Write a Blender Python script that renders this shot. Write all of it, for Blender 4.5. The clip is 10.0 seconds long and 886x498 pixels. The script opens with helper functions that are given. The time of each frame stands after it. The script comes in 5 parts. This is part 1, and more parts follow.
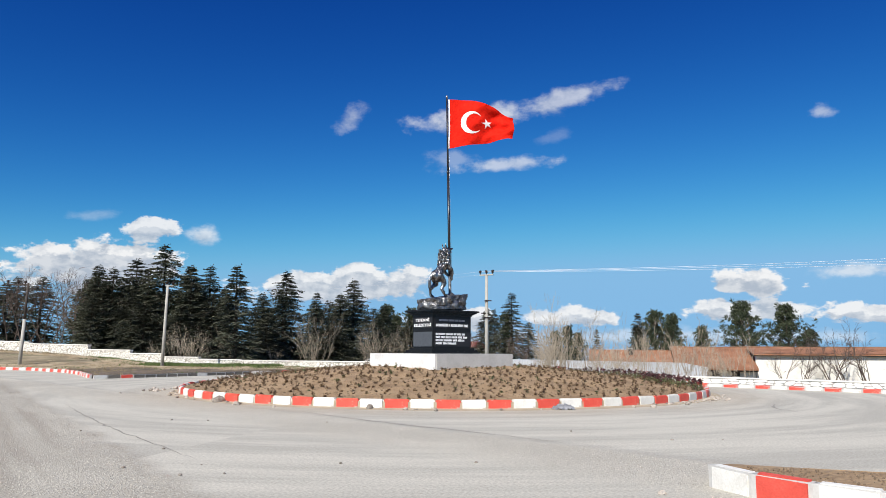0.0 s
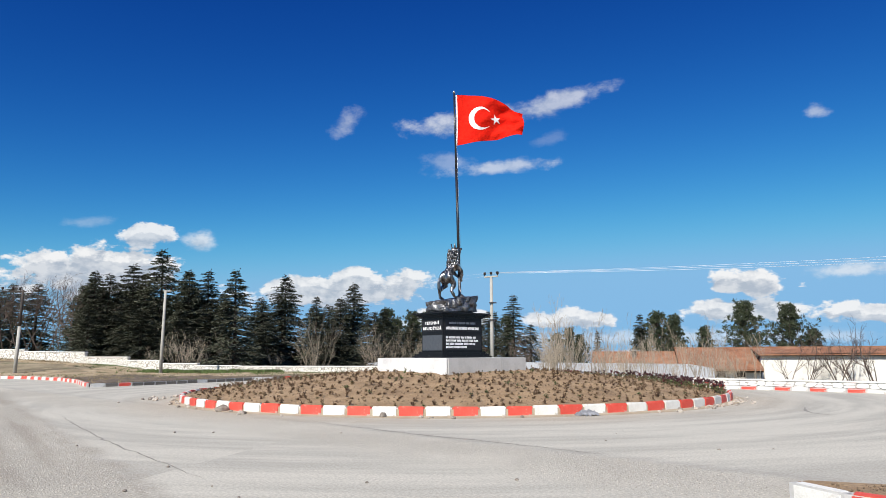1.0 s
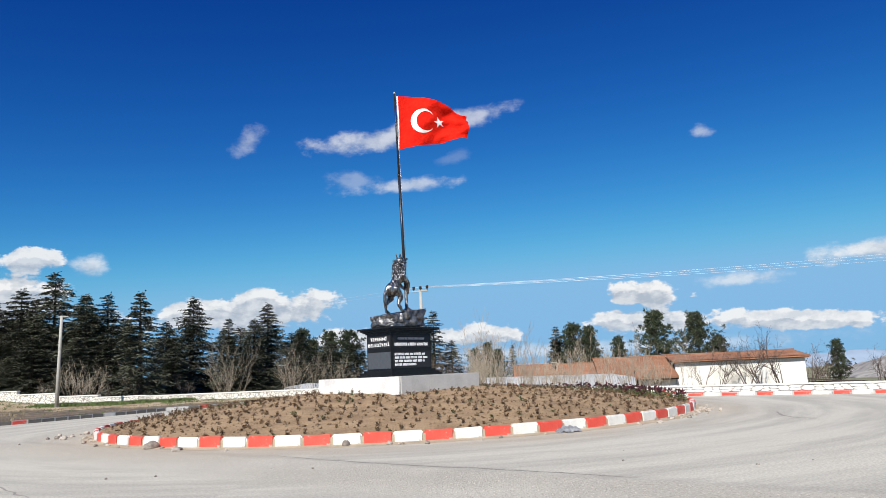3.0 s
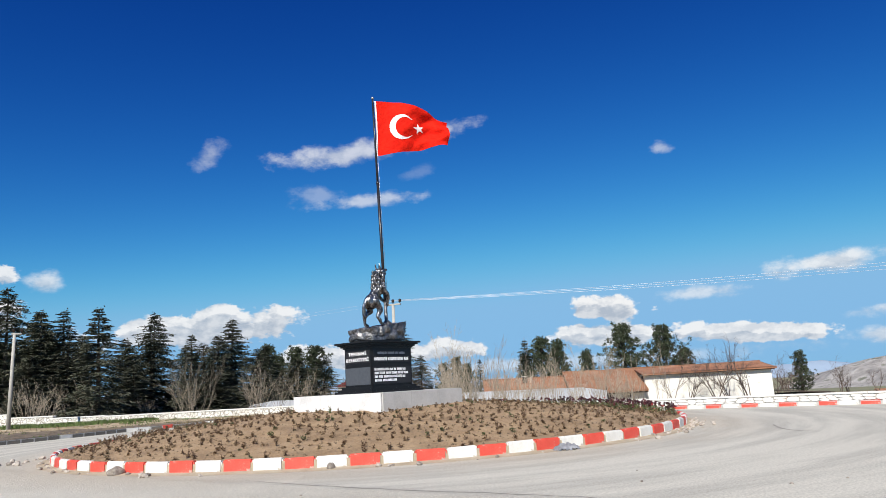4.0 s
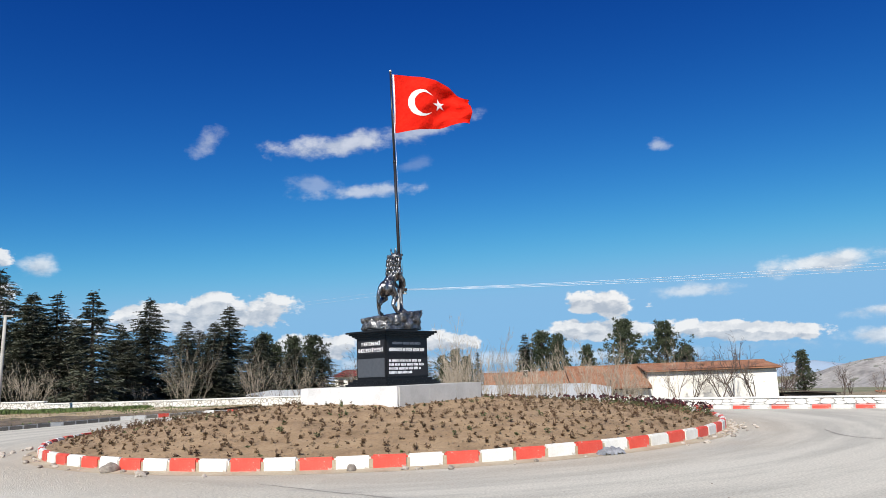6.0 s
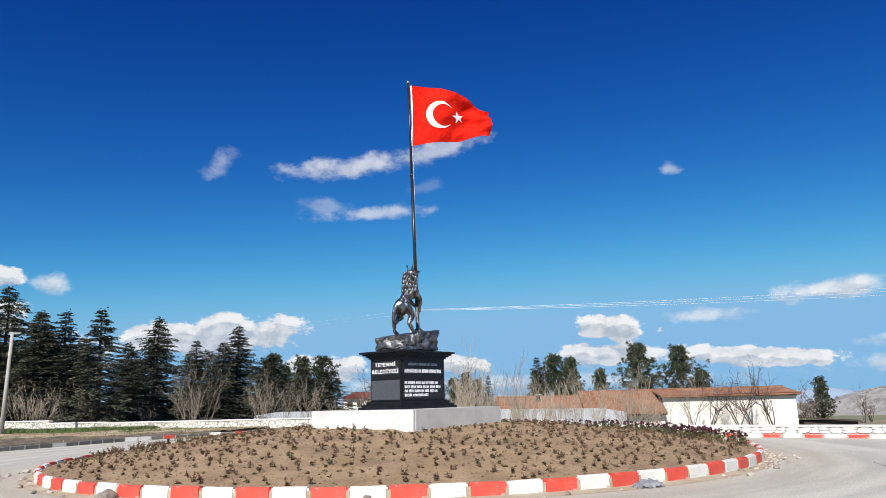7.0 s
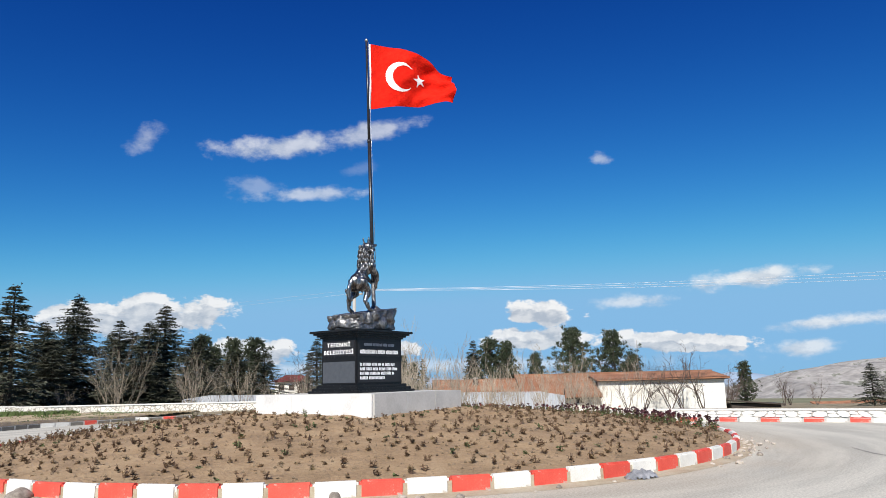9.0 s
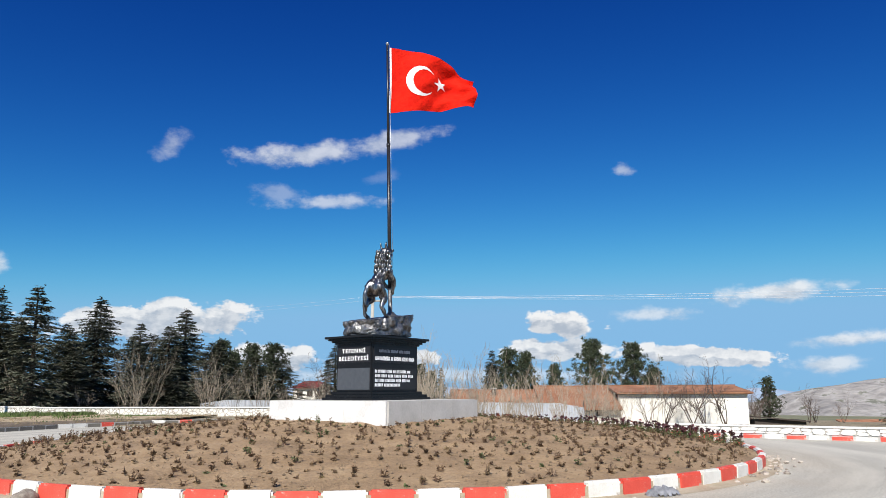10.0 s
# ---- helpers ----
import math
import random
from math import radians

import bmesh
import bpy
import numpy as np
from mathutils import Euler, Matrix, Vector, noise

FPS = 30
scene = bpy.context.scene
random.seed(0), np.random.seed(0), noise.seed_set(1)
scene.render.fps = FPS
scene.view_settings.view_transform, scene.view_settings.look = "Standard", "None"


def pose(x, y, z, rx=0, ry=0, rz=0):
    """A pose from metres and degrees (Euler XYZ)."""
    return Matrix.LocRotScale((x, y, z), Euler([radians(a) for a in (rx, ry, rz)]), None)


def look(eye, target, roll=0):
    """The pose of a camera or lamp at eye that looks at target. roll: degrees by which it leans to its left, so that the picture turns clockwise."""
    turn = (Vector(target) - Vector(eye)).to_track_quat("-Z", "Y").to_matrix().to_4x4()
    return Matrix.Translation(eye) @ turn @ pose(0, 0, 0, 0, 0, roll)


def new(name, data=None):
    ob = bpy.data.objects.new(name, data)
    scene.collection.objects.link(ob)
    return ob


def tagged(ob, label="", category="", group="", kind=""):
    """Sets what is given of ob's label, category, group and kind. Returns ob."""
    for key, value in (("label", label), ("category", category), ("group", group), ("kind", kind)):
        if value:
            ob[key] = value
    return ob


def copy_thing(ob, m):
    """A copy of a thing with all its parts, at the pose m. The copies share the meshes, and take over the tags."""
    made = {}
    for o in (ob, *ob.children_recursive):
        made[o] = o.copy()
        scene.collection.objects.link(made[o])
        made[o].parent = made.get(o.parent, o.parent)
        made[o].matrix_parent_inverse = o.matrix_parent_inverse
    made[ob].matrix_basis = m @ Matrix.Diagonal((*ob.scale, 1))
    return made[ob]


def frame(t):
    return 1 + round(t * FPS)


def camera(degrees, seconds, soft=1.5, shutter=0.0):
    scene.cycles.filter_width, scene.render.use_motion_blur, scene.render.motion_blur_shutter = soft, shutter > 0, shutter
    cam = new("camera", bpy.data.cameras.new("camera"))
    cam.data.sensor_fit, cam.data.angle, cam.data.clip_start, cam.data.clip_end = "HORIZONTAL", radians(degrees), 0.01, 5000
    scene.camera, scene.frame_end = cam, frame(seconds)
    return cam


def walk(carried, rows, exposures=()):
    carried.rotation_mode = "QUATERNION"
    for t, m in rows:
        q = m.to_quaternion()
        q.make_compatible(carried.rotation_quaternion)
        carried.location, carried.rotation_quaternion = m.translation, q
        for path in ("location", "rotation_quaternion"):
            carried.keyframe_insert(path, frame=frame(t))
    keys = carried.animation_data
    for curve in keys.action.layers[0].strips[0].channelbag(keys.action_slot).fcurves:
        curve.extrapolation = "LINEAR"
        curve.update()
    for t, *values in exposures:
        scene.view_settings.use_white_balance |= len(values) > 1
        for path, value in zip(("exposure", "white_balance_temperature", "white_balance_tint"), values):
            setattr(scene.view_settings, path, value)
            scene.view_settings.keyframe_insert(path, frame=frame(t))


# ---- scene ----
cam = camera(63.9, 10.0, soft=0.85)
PATH = [
    (0, (3.138, 0.146, 1.553), (2.686, 2.073, 1.837), 0.3),
    (0.5, (2.843, 0.63, 1.594), (2.31, 2.532, 1.909), 1.7),
    (1, (2.447, 0.996, 1.581), (2.004, 2.924, 1.874), -0.3),
    (1.5, (2.034, 1.356, 1.573), (1.566, 3.283, 1.832), -1.4),
    (2, (1.596, 1.778, 1.587), (1.287, 3.731, 1.89), -0.8),
    (2.5, (1.152, 2.107, 1.584), (0.927, 4.071, 1.891), -0.8),
    (2.7, (0.959, 2.242, 1.56), (0.74, 4.201, 1.901), -1.6),
    (3.8, (0.144, 3.261, 1.631), (0.051, 5.234, 1.944), -4.2),
    (4, (0.019, 3.414, 1.602), (-0.061, 5.377, 1.975), -3.3),
    (4.5, (-0.226, 3.819, 1.595), (-0.25, 5.788, 1.943), -0.9),
    (5, (-0.459, 4.252, 1.67), (-0.461, 6.224, 1.999), -1.9),
    (5.2, (-0.507, 4.337, 1.639), (-0.59, 6.299, 2.016), -2.2),
    (6.3, (-0.98, 5.359, 1.692), (-1.041, 7.328, 2.038), -2.3),
    (6.5, (-1.042, 5.581, 1.69), (-1.129, 7.543, 2.071), -3.4),
    (7, (-1.164, 5.988, 1.699), (-1.26, 7.943, 2.113), -1.5),
    (7.5, (-1.342, 6.482, 1.694), (-1.3, 8.448, 2.056), -1.3),
    (8, (-1.543, 6.953, 1.678), (-1.515, 8.906, 2.106), -0.9),
    (8.5, (-1.806, 7.267, 1.681), (-1.721, 9.225, 2.079), -2.5),
    (9, (-2.008, 7.553, 1.713), (-1.917, 9.517, 2.078), -1.4),
    (9.5, (-2.033, 7.582, 1.708), (-2.0, 9.546, 2.085), 0.3),
    (10, (-1.928, 7.893, 1.692), (-1.895, 9.854, 2.083), -0.2),
]
walk(cam, [(t, look(eye, target, roll)) for t, eye, target, roll in PATH])

# ---- world, sun, exposure ----
SUN_AZ, SUN_EL = radians(192.0), radians(41.0)
TO_SUN = Vector((math.sin(SUN_AZ) * math.cos(SUN_EL), math.cos(SUN_AZ) * math.cos(SUN_EL), math.sin(SUN_EL)))
sun = new("sun", bpy.data.lights.new("sun", "SUN"))
sun.data.energy, sun.data.angle, sun.data.color = 5.0, radians(0.53), (1.0, 0.95, 0.87)
sun.matrix_world = look((0, 0, 60), Vector((0, 0, 60)) - TO_SUN)
scene.view_settings.exposure = 0.42

# clouds: azimuth, elevation, half width, half height, lean (degrees), density
CLOUDS = [
    (-10.0, 18.6, 6.6, 0.95, 6, 0.66), (-3.9, 19.7, 5.0, 0.95, 13, 0.56), (-20.8, 18.4, 1.7, 1.0, 35, 0.34),
    (-8.4, 14.9, 4.9, 0.66, 4, 0.55), (-12.4, 15.4, 2.6, 0.8, 0, 0.26), (15.7, 17.0, 1.0, 0.6, 0, 0.42),
    (-4.0, 17.0, 1.5, 0.6, 12, 0.12), (-39.4, 6.0, 6.8, 2.1, 4, 1.0), (-35.7, 8.8, 2.3, 1.0, 0, 0.9),
    (-32.2, 8.6, 1.6, 0.8, 0, 0.7), (-39.5, 9.7, 2.2, 0.5, 8, 0.2), (-21.2, 5.1, 8.2, 1.7, 4, 0.95),
    (-12.2, 2.7, 4.4, 1.1, -4, 0.95), (-2.6, 2.7, 4.0, 0.9, 0, 0.95), (10.6, 5.15, 3.3, 1.05, -3, 1.0),
    (17.0, 5.7, 3.4, 0.65, 2, 0.6), (26.0, 7.0, 5.4, 0.8, 4, 0.85), (9.6, 3.1, 4.6, 1.0, -3, 0.95),
    (19.6, 2.55, 6.6, 0.85, -3, 0.95), (30.8, 3.45, 4.6, 0.55, 2, 0.75), (29.0, 1.7, 2.8, 0.6, 0, 0.7), (0.5, 1.2, 26.0, 0.7, 0, 0.45),
]
world = bpy.data.worlds.new("sky")
scene.world = world
world.use_nodes = True
wn, wl = world.node_tree.nodes, world.node_tree.links
wn.clear()


def wnode(kind, **inputs):
    n = wn.new(kind)
    for k, v in inputs.items():
        n.inputs[int(k[1:])].default_value = v
    return n


def wmath(op, a, b=None):
    n = wn.new("ShaderNodeMath")
    n.operation = op
    for i, v in enumerate((a, b)):
        if v is None:
            continue
        if isinstance(v, (int, float)):
            n.inputs[i].default_value = v
        else:
            wl.new(v, n.inputs[i])
    return n.outputs[0]


sky = wn.new("ShaderNodeTexSky")
sky.sky_type, sky.sun_disc, sky.sun_elevation, sky.sun_rotation = "NISHITA", False, SUN_EL, SUN_AZ
sky.altitude, sky.air_density, sky.dust_density, sky.ozone_density = 1200.0, 1.0, 0.0, 4.0
bg_sky = wn.new("ShaderNodeBackground")
bg_sky.inputs[1].default_value = 0.1
# the deep, clear blue of dry highland air: each band of the sky colour steepened
bands = wn.new("ShaderNodeSeparateColor")
wl.new(sky.outputs[0], bands.inputs[0])
deep = wn.new("ShaderNodeCombineColor")
for i, (gain, power, most) in enumerate(((54.0, 2.9, 1.78), (22.0, 2.0, 3.68), (12.2, 1.3, 5.85))):
    soft = wmath("SMOOTH_MIN", wmath("MULTIPLY", wmath("POWER", wmath("MULTIPLY", bands.outputs[i], 0.0883), power), gain), most)
    soft.node.inputs[2].default_value = most * 0.9
    wl.new(soft, deep.inputs[i])
wl.new(deep.outputs[0], bg_sky.inputs[0])
coord = wn.new("ShaderNodeTexCoord")
xyz = wn.new("ShaderNodeSeparateXYZ")
wl.new(coord.outputs["Generated"], xyz.inputs[0])
az = wmath("MULTIPLY", wmath("ARCTAN2", xyz.outputs[0], xyz.outputs[1]), 57.29578)
el = wmath("MULTIPLY", wmath("ARCSINE", xyz.outputs[2]), 57.29578)
flat = wn.new("ShaderNodeCombineXYZ")
wl.new(az, flat.inputs[0])
wl.new(wmath("MULTIPLY", el, 1.6), flat.inputs[1])


def wnoise(shift, scale, detail):
    m = wn.new("ShaderNodeMapping")
    m.inputs["Location"].default_value = shift
    wl.new(flat.outputs[0], m.inputs[0])
    n = wn.new("ShaderNodeTexNoise")
    n.inputs["Scale"].default_value, n.inputs["Detail"].default_value, n.inputs["Roughness"].default_value = scale, detail, 0.6
    wl.new(m.outputs[0], n.inputs["Vector"])
    return n.outputs["Fac"]


puff = wnoise((0, 0, 0), 0.42, 9.0)
puff_lit = wnoise((0.45, -0.75, 0), 0.42, 4.0)


def cloud_cover(lift):
    """How much cloud stands at a direction raised by lift degrees."""
    here = wn.new("ShaderNodeCombineXYZ")
    wl.new(az, here.inputs[0])
    wl.new(wmath("ADD", el, lift), here.inputs[1])
    rough = wmath("MULTIPLY", wmath("SUBTRACT", wnoise((0, lift * 1.6, 0), 0.42, 9.0), 0.5), 2.2)
    cover = None
    for a, e, w, h, lean, dense in CLOUDS:
        m = wn.new("ShaderNodeMapping")
        m.vector_type = "TEXTURE"
        m.inputs["Location"].default_value, m.inputs["Rotation"].default_value = (a, e, 0), (0, 0, radians(lean))
        m.inputs["Scale"].default_value = (w, h, 1)
        wl.new(here.outputs[0], m.inputs[0])
        ln = wn.new("ShaderNodeVectorMath")
        ln.operation = "LENGTH"
        wl.new(m.outputs[0], ln.inputs[0])
        r = wn.new("ShaderNodeMapRange")
        r.interpolation_type = "SMOOTHSTEP"
        wl.new(wmath("SUBTRACT", ln.outputs["Value"], rough), r.inputs[0])
        r.inputs[1].default_value, r.inputs[2].default_value = (0.98, 0.74) if dense > 0.88 else (1.1, 0.2)
        r.inputs[3].default_value, r.inputs[4].default_value = 0.0, dense
        cover = r.outputs[0] if cover is None else wmath("MAXIMUM", cover, r.outputs[0])
    return cover


cover = cloud_cover(0.0)
above = cloud_cover(0.75)
relief = wnode("ShaderNodeMapRange", _1=-0.12, _2=0.12, _3=0.0, _4=1.0)
wl.new(wmath("SUBTRACT", puff, puff_lit), relief.inputs[0])
# sunlit tops stay white; where more cloud lies above, the body turns grey
body = wmath("SUBTRACT", wmath("ADD", wmath("MULTIPLY", relief.outputs[0], 0.60), 0.55), wmath("MULTIPLY", above, 0.62))
cloud_mix = wn.new("ShaderNodeMix")
cloud_mix.data_type = "RGBA"
cloud_mix.clamp_factor = True
cloud_mix.inputs[6].default_value, cloud_mix.inputs[7].default_value = (0.47, 0.54, 0.64, 1), (0.95, 0.96, 0.97, 1)
wl.new(body, cloud_mix.inputs[0])
bg_cloud = wn.new("ShaderNodeBackground")
bg_cloud.inputs[1].default_value = 0.70
wl.new(cloud_mix.outputs[2], bg_cloud.inputs[0])
both = wn.new("ShaderNodeMixShader")
wl.new(cover, both.inputs[0])
wl.new(bg_sky.outputs[0], both.inputs[1])
wl.new(bg_cloud.outputs[0], both.inputs[2])
wout = wn.new("ShaderNodeOutputWorld")
wl.new(both.outputs[0], wout.inputs[0])


# ---- materials ----
def mat(name, colors, scale=4.0, rough=0.85, metal=0.0, bump=0.3, bump_scale=30.0, bump_dist=0.02, vary=0.0, chips=None, detail=6.0, stretch=(1, 1, 1), fine=0.35, coat=0.0, through_light=0.0):
    """Two-scale noise colour from dark to light, fine grain, bump, variation by object, and chips of a second colour."""
    m = bpy.data.materials.new(name)
    m.use_nodes = True
    nodes, links = m.node_tree.nodes, m.node_tree.links
    bsdf = nodes["Principled BSDF"]
    tc = nodes.new("ShaderNodeTexCoord")
    mp = nodes.new("ShaderNodeMapping")
    mp.inputs["Scale"].default_value = stretch
    links.new(tc.outputs["Object"], mp.inputs[0])

    def noise_node(s, d, r=0.6):
        n = nodes.new("ShaderNodeTexNoise")
        n.inputs["Scale"].default_value, n.inputs["Detail"].default_value, n.inputs["Roughness"].default_value = s, d, r
        links.new(mp.outputs[0], n.inputs["Vector"])
        return n.outputs["Fac"]

    big, small = noise_node(scale, detail), noise_node(bump_scale, 4.0)
    add = nodes.new("ShaderNodeMix")
    add.inputs[0].default_value = fine
    links.new(big, add.inputs[2])
    links.new(small, add.inputs[3])
    ramp = nodes.new("ShaderNodeValToRGB")
    els = ramp.color_ramp.elements
    while len(els) < len(colors):
        els.new(0.5)
    for i, c in enumerate(colors):
        els[i].position = 0.34 + 0.32 * i / max(1, len(colors) - 1)
        els[i].color = (*c, 1)
    links.new(add.outputs[0], ramp.inputs[0])
    col = ramp.outputs[0]
    if chips:
        c_scale, c_level, c_color = chips
        n = noise_node(c_scale, 8.0, 0.7)
        r = nodes.new("ShaderNodeMapRange")
        r.inputs[1].default_value, r.inputs[2].default_value = c_level, c_level + 0.05
        links.new(n, r.inputs[0])
        mx = nodes.new("ShaderNodeMix")
        mx.data_type = "RGBA"
        mx.inputs[7].default_value = (*c_color, 1)
        links.new(r.outputs[0], mx.inputs[0])
        links.new(col, mx.inputs[6])
        col = mx.outputs[2]
    if vary:
        info = nodes.new("ShaderNodeObjectInfo")
        geo = nodes.new("ShaderNodeNewGeometry")
        sm = nodes.new("ShaderNodeMath")
        sm.operation = "ADD"
        links.new(info.outputs["Random"], sm.inputs[0])
        links.new(geo.outputs["Random Per Island"], sm.inputs[1])
        r = nodes.new("ShaderNodeMapRange")
        r.inputs[2].default_value = 2.0
        r.inputs[3].default_value, r.inputs[4].default_value = 1 - vary, 1 + vary
        links.new(sm.outputs[0], r.inputs[0])
        hs = nodes.new("ShaderNodeHueSaturation")
        links.new(r.outputs[0], hs.inputs["Value"])
        links.new(col, hs.inputs["Color"])
        col = hs.outputs[0]
    links.new(col, bsdf.inputs["Base Color"])
    bsdf.inputs["Roughness"].default_value, bsdf.inputs["Metallic"].default_value = rough, metal
    bsdf.inputs["Coat Weight"].default_value = coat
    if bump:
        b = nodes.new("ShaderNodeBump")
        b.inputs["Strength"].default_value, b.inputs["Distance"].default_value = bump, bump_dist
        links.new(small, b.inputs["Height"])
        links.new(b.outputs[0], bsdf.inputs["Normal"])
    if through_light:
        tr = nodes.new("ShaderNodeBsdfTranslucent")
        links.new(col, tr.inputs[0])
        ms = nodes.new("ShaderNodeMixShader")
        ms.inputs[0].default_value = through_light
        links.new(bsdf.outputs[0], ms.inputs[1])
        links.new(tr.outputs[0], ms.inputs[2])
        links.new(ms.outputs[0], nodes["Material Output"].inputs[0])
    return m


CENTRE, RING = Vector((-3.53, 28.92)), 10.19


def road_material():
    """Dusty worn asphalt: tracks along the ring, loose gravel outside it, tar streaks, fine grit."""
    m = bpy.data.materials.new("dusty_asphalt")
    m.use_nodes = True
    nodes, links = m.node_tree.nodes, m.node_tree.links
    bsdf = nodes["Principled BSDF"]
    geo = nodes.new("ShaderNodeNewGeometry")

    def vmath(op, a, b=None):
        n = nodes.new("ShaderNodeVectorMath")
        n.operation = op
        links.new(a, n.inputs[0])
        if b is not None:
            n.inputs[1].default_value = b
        return n.outputs["Value"] if op == "LENGTH" else n.outputs[0]

    def tex(vec, s, d, r=0.6):
        n = nodes.new("ShaderNodeTexNoise")
        n.inputs["Scale"].default_value, n.inputs["Detail"].default_value, n.inputs["Roughness"].default_value = s, d, r
        links.new(vec, n.inputs["Vector"])
        return n.outputs["Fac"]

    def rng(v, a, b, c=0.0, d=1.0):
        n = nodes.new("ShaderNodeMapRange")
        n.interpolation_type = "SMOOTHSTEP"
        links.new(v, n.inputs[0])
        for i, x in enumerate((a, b, c, d)):
            n.inputs[i + 1].default_value = x
        return n.outputs[0]

    def mixc(f, a, b):
        n = nodes.new("ShaderNodeMix")
        n.data_type = "RGBA"
        links.new(f, n.inputs[0])
        for i, x in ((6, a), (7, b)):
            if isinstance(x, tuple):
                n.inputs[i].default_value = (*x, 1)
            else:
                links.new(x, n.inputs[i])
        return n.outputs[2]

    def m2(op, a, b):
        n = nodes.new("ShaderNodeMath")
        n.operation = op
        for i, x in enumerate((a, b)):
            if isinstance(x, (int, float)):
                n.inputs[i].default_value = x
            else:
                links.new(x, n.inputs[i])
        return n.outputs[0]

    pos = geo.outputs["Position"]
    rel = vmath("SUBTRACT", pos, (CENTRE.x, CENTRE.y, 0))
    rad = vmath("LENGTH", rel)
    comb = nodes.new("ShaderNodeCombineXYZ")
    links.new(m2("MULTIPLY", rad, 1.0), comb.inputs[0])
    sep = nodes.new("ShaderNodeSeparateXYZ")
    links.new(rel, sep.inputs[0])
    links.new(m2("MULTIPLY", m2("ARCTAN2", sep.outputs[0], sep.outputs[1]), 1.6), comb.inputs[1])
    tracks = tex(comb.outputs[0], 1.1, 6.0, 0.65)
    patches = tex(pos, 0.16, 5.0)
    grit = tex(pos, 26.0, 3.0, 0.7)
    # loose chippings: a wedge running to the island's nose, and the verge on the other side of the lane

    def beyond(nx, ny, off):
        n = nodes.new("ShaderNodeVectorMath")
        n.operation = "DOT_PRODUCT"
        links.new(pos, n.inputs[0])
        n.inputs[1].default_value = (nx, ny, 0)
        return m2("ADD", n.outputs["Value"], off)

    wave = tex(pos, 0.7, 6.0, 0.7)
    wedge = m2("ADD", beyond(-0.54, -0.842, 11.9), m2("MULTIPLY", wave, 0.9))
    side = m2("ADD", beyond(-0.674, -0.738, 4.5), m2("MULTIPLY", wave, 1.0))
    nose = m2("MULTIPLY", rng(wedge, 0.3, 0.75), rng(wedge, 3.4, 1.8))
    verge = rng(side, 0.2, 0.75)
    gravel = m2("MAXIMUM", nose, verge)
    c1 = mixc(rng(tracks, 0.38, 0.62), (0.385, 0.37, 0.322), (0.495, 0.475, 0.41))
    c2 = mixc(rng(patches, 0.4, 0.62), (0.385, 0.36, 0.305), (0.46, 0.435, 0.37))
    # wheel tracks running along the lane's edge through the loose chippings
    lane = nodes.new("ShaderNodeCombineXYZ")
    links.new(m2("MULTIPLY", beyond(-0.674, -0.738, 0.0), 1.0), lane.inputs[0])
    links.new(m2("MULTIPLY", beyond(0.738, -0.674, 0.0), 0.05), lane.inputs[1])
    c3 = mixc(m2("MULTIPLY", rng(tex(lane.outputs[0], 1.5, 5.0, 0.65), 0.45, 0.62), 0.8), c2, (0.315, 0.285, 0.235))
    pale = mixc(rng(patches, 0.4, 0.62), (0.43, 0.405, 0.345), (0.51, 0.485, 0.415))
    col = mixc(verge, mixc(nose, c1, pale), c3)
    edge = m2("MULTIPLY", rng(wedge, 0.05, 0.3), rng(wedge, 0.62, 0.4))
    col = mixc(m2("MULTIPLY", edge, 0.16), col, (0.20, 0.19, 0.18))
    dusty = m2("MULTIPLY", rng(rad, 13.2, 10.6), rng(patches, 0.3, 0.55))
    col = mixc(m2("MULTIPLY", dusty, 0.55), col, (0.40, 0.34, 0.26))
    vor = nodes.new("ShaderNodeTexVoronoi")
    vor.inputs["Scale"].default_value = 30.0
    links.new(pos, vor.inputs["Vector"])
    chip = nodes.new("ShaderNodeSeparateColor")
    links.new(vor.outputs["Color"], chip.inputs[0])
    stony = mixc(rng(chip.outputs[0], 0.1, 0.9), (0.24, 0.22, 0.18), (0.72, 0.68, 0.58))
    speck = m2("MULTIPLY", rng(vor.outputs["Distance"], 0.42, 0.12), m2("ADD", m2("MULTIPLY", gravel, 0.95), 0.05))
    col = mixc(m2("MULTIPLY", speck, rng(grit, 0.25, 0.40)), col, stony)
    hs = nodes.new("ShaderNodeHueSaturation")
    links.new(rng(grit, 0.32, 0.68, 0.80, 1.16), hs.inputs["Value"])
    links.new(col, hs.inputs["Color"])
    links.new(hs.outputs[0], bsdf.inputs["Base Color"])
    bsdf.inputs["Roughness"].default_value = 0.9
    bsdf.inputs["Specular IOR Level"].default_value = 0.25
    b = nodes.new("ShaderNodeBump")
    b.inputs["Strength"].default_value, b.inputs["Distance"].default_value = 0.6, 0.025
    links.new(m2("ADD", m2("MULTIPLY", grit, m2("ADD", gravel, 0.35)), m2("MULTIPLY", speck, 0.8)), b.inputs["Height"])
    links.new(b.outputs[0], bsdf.inputs["Normal"])
    return m


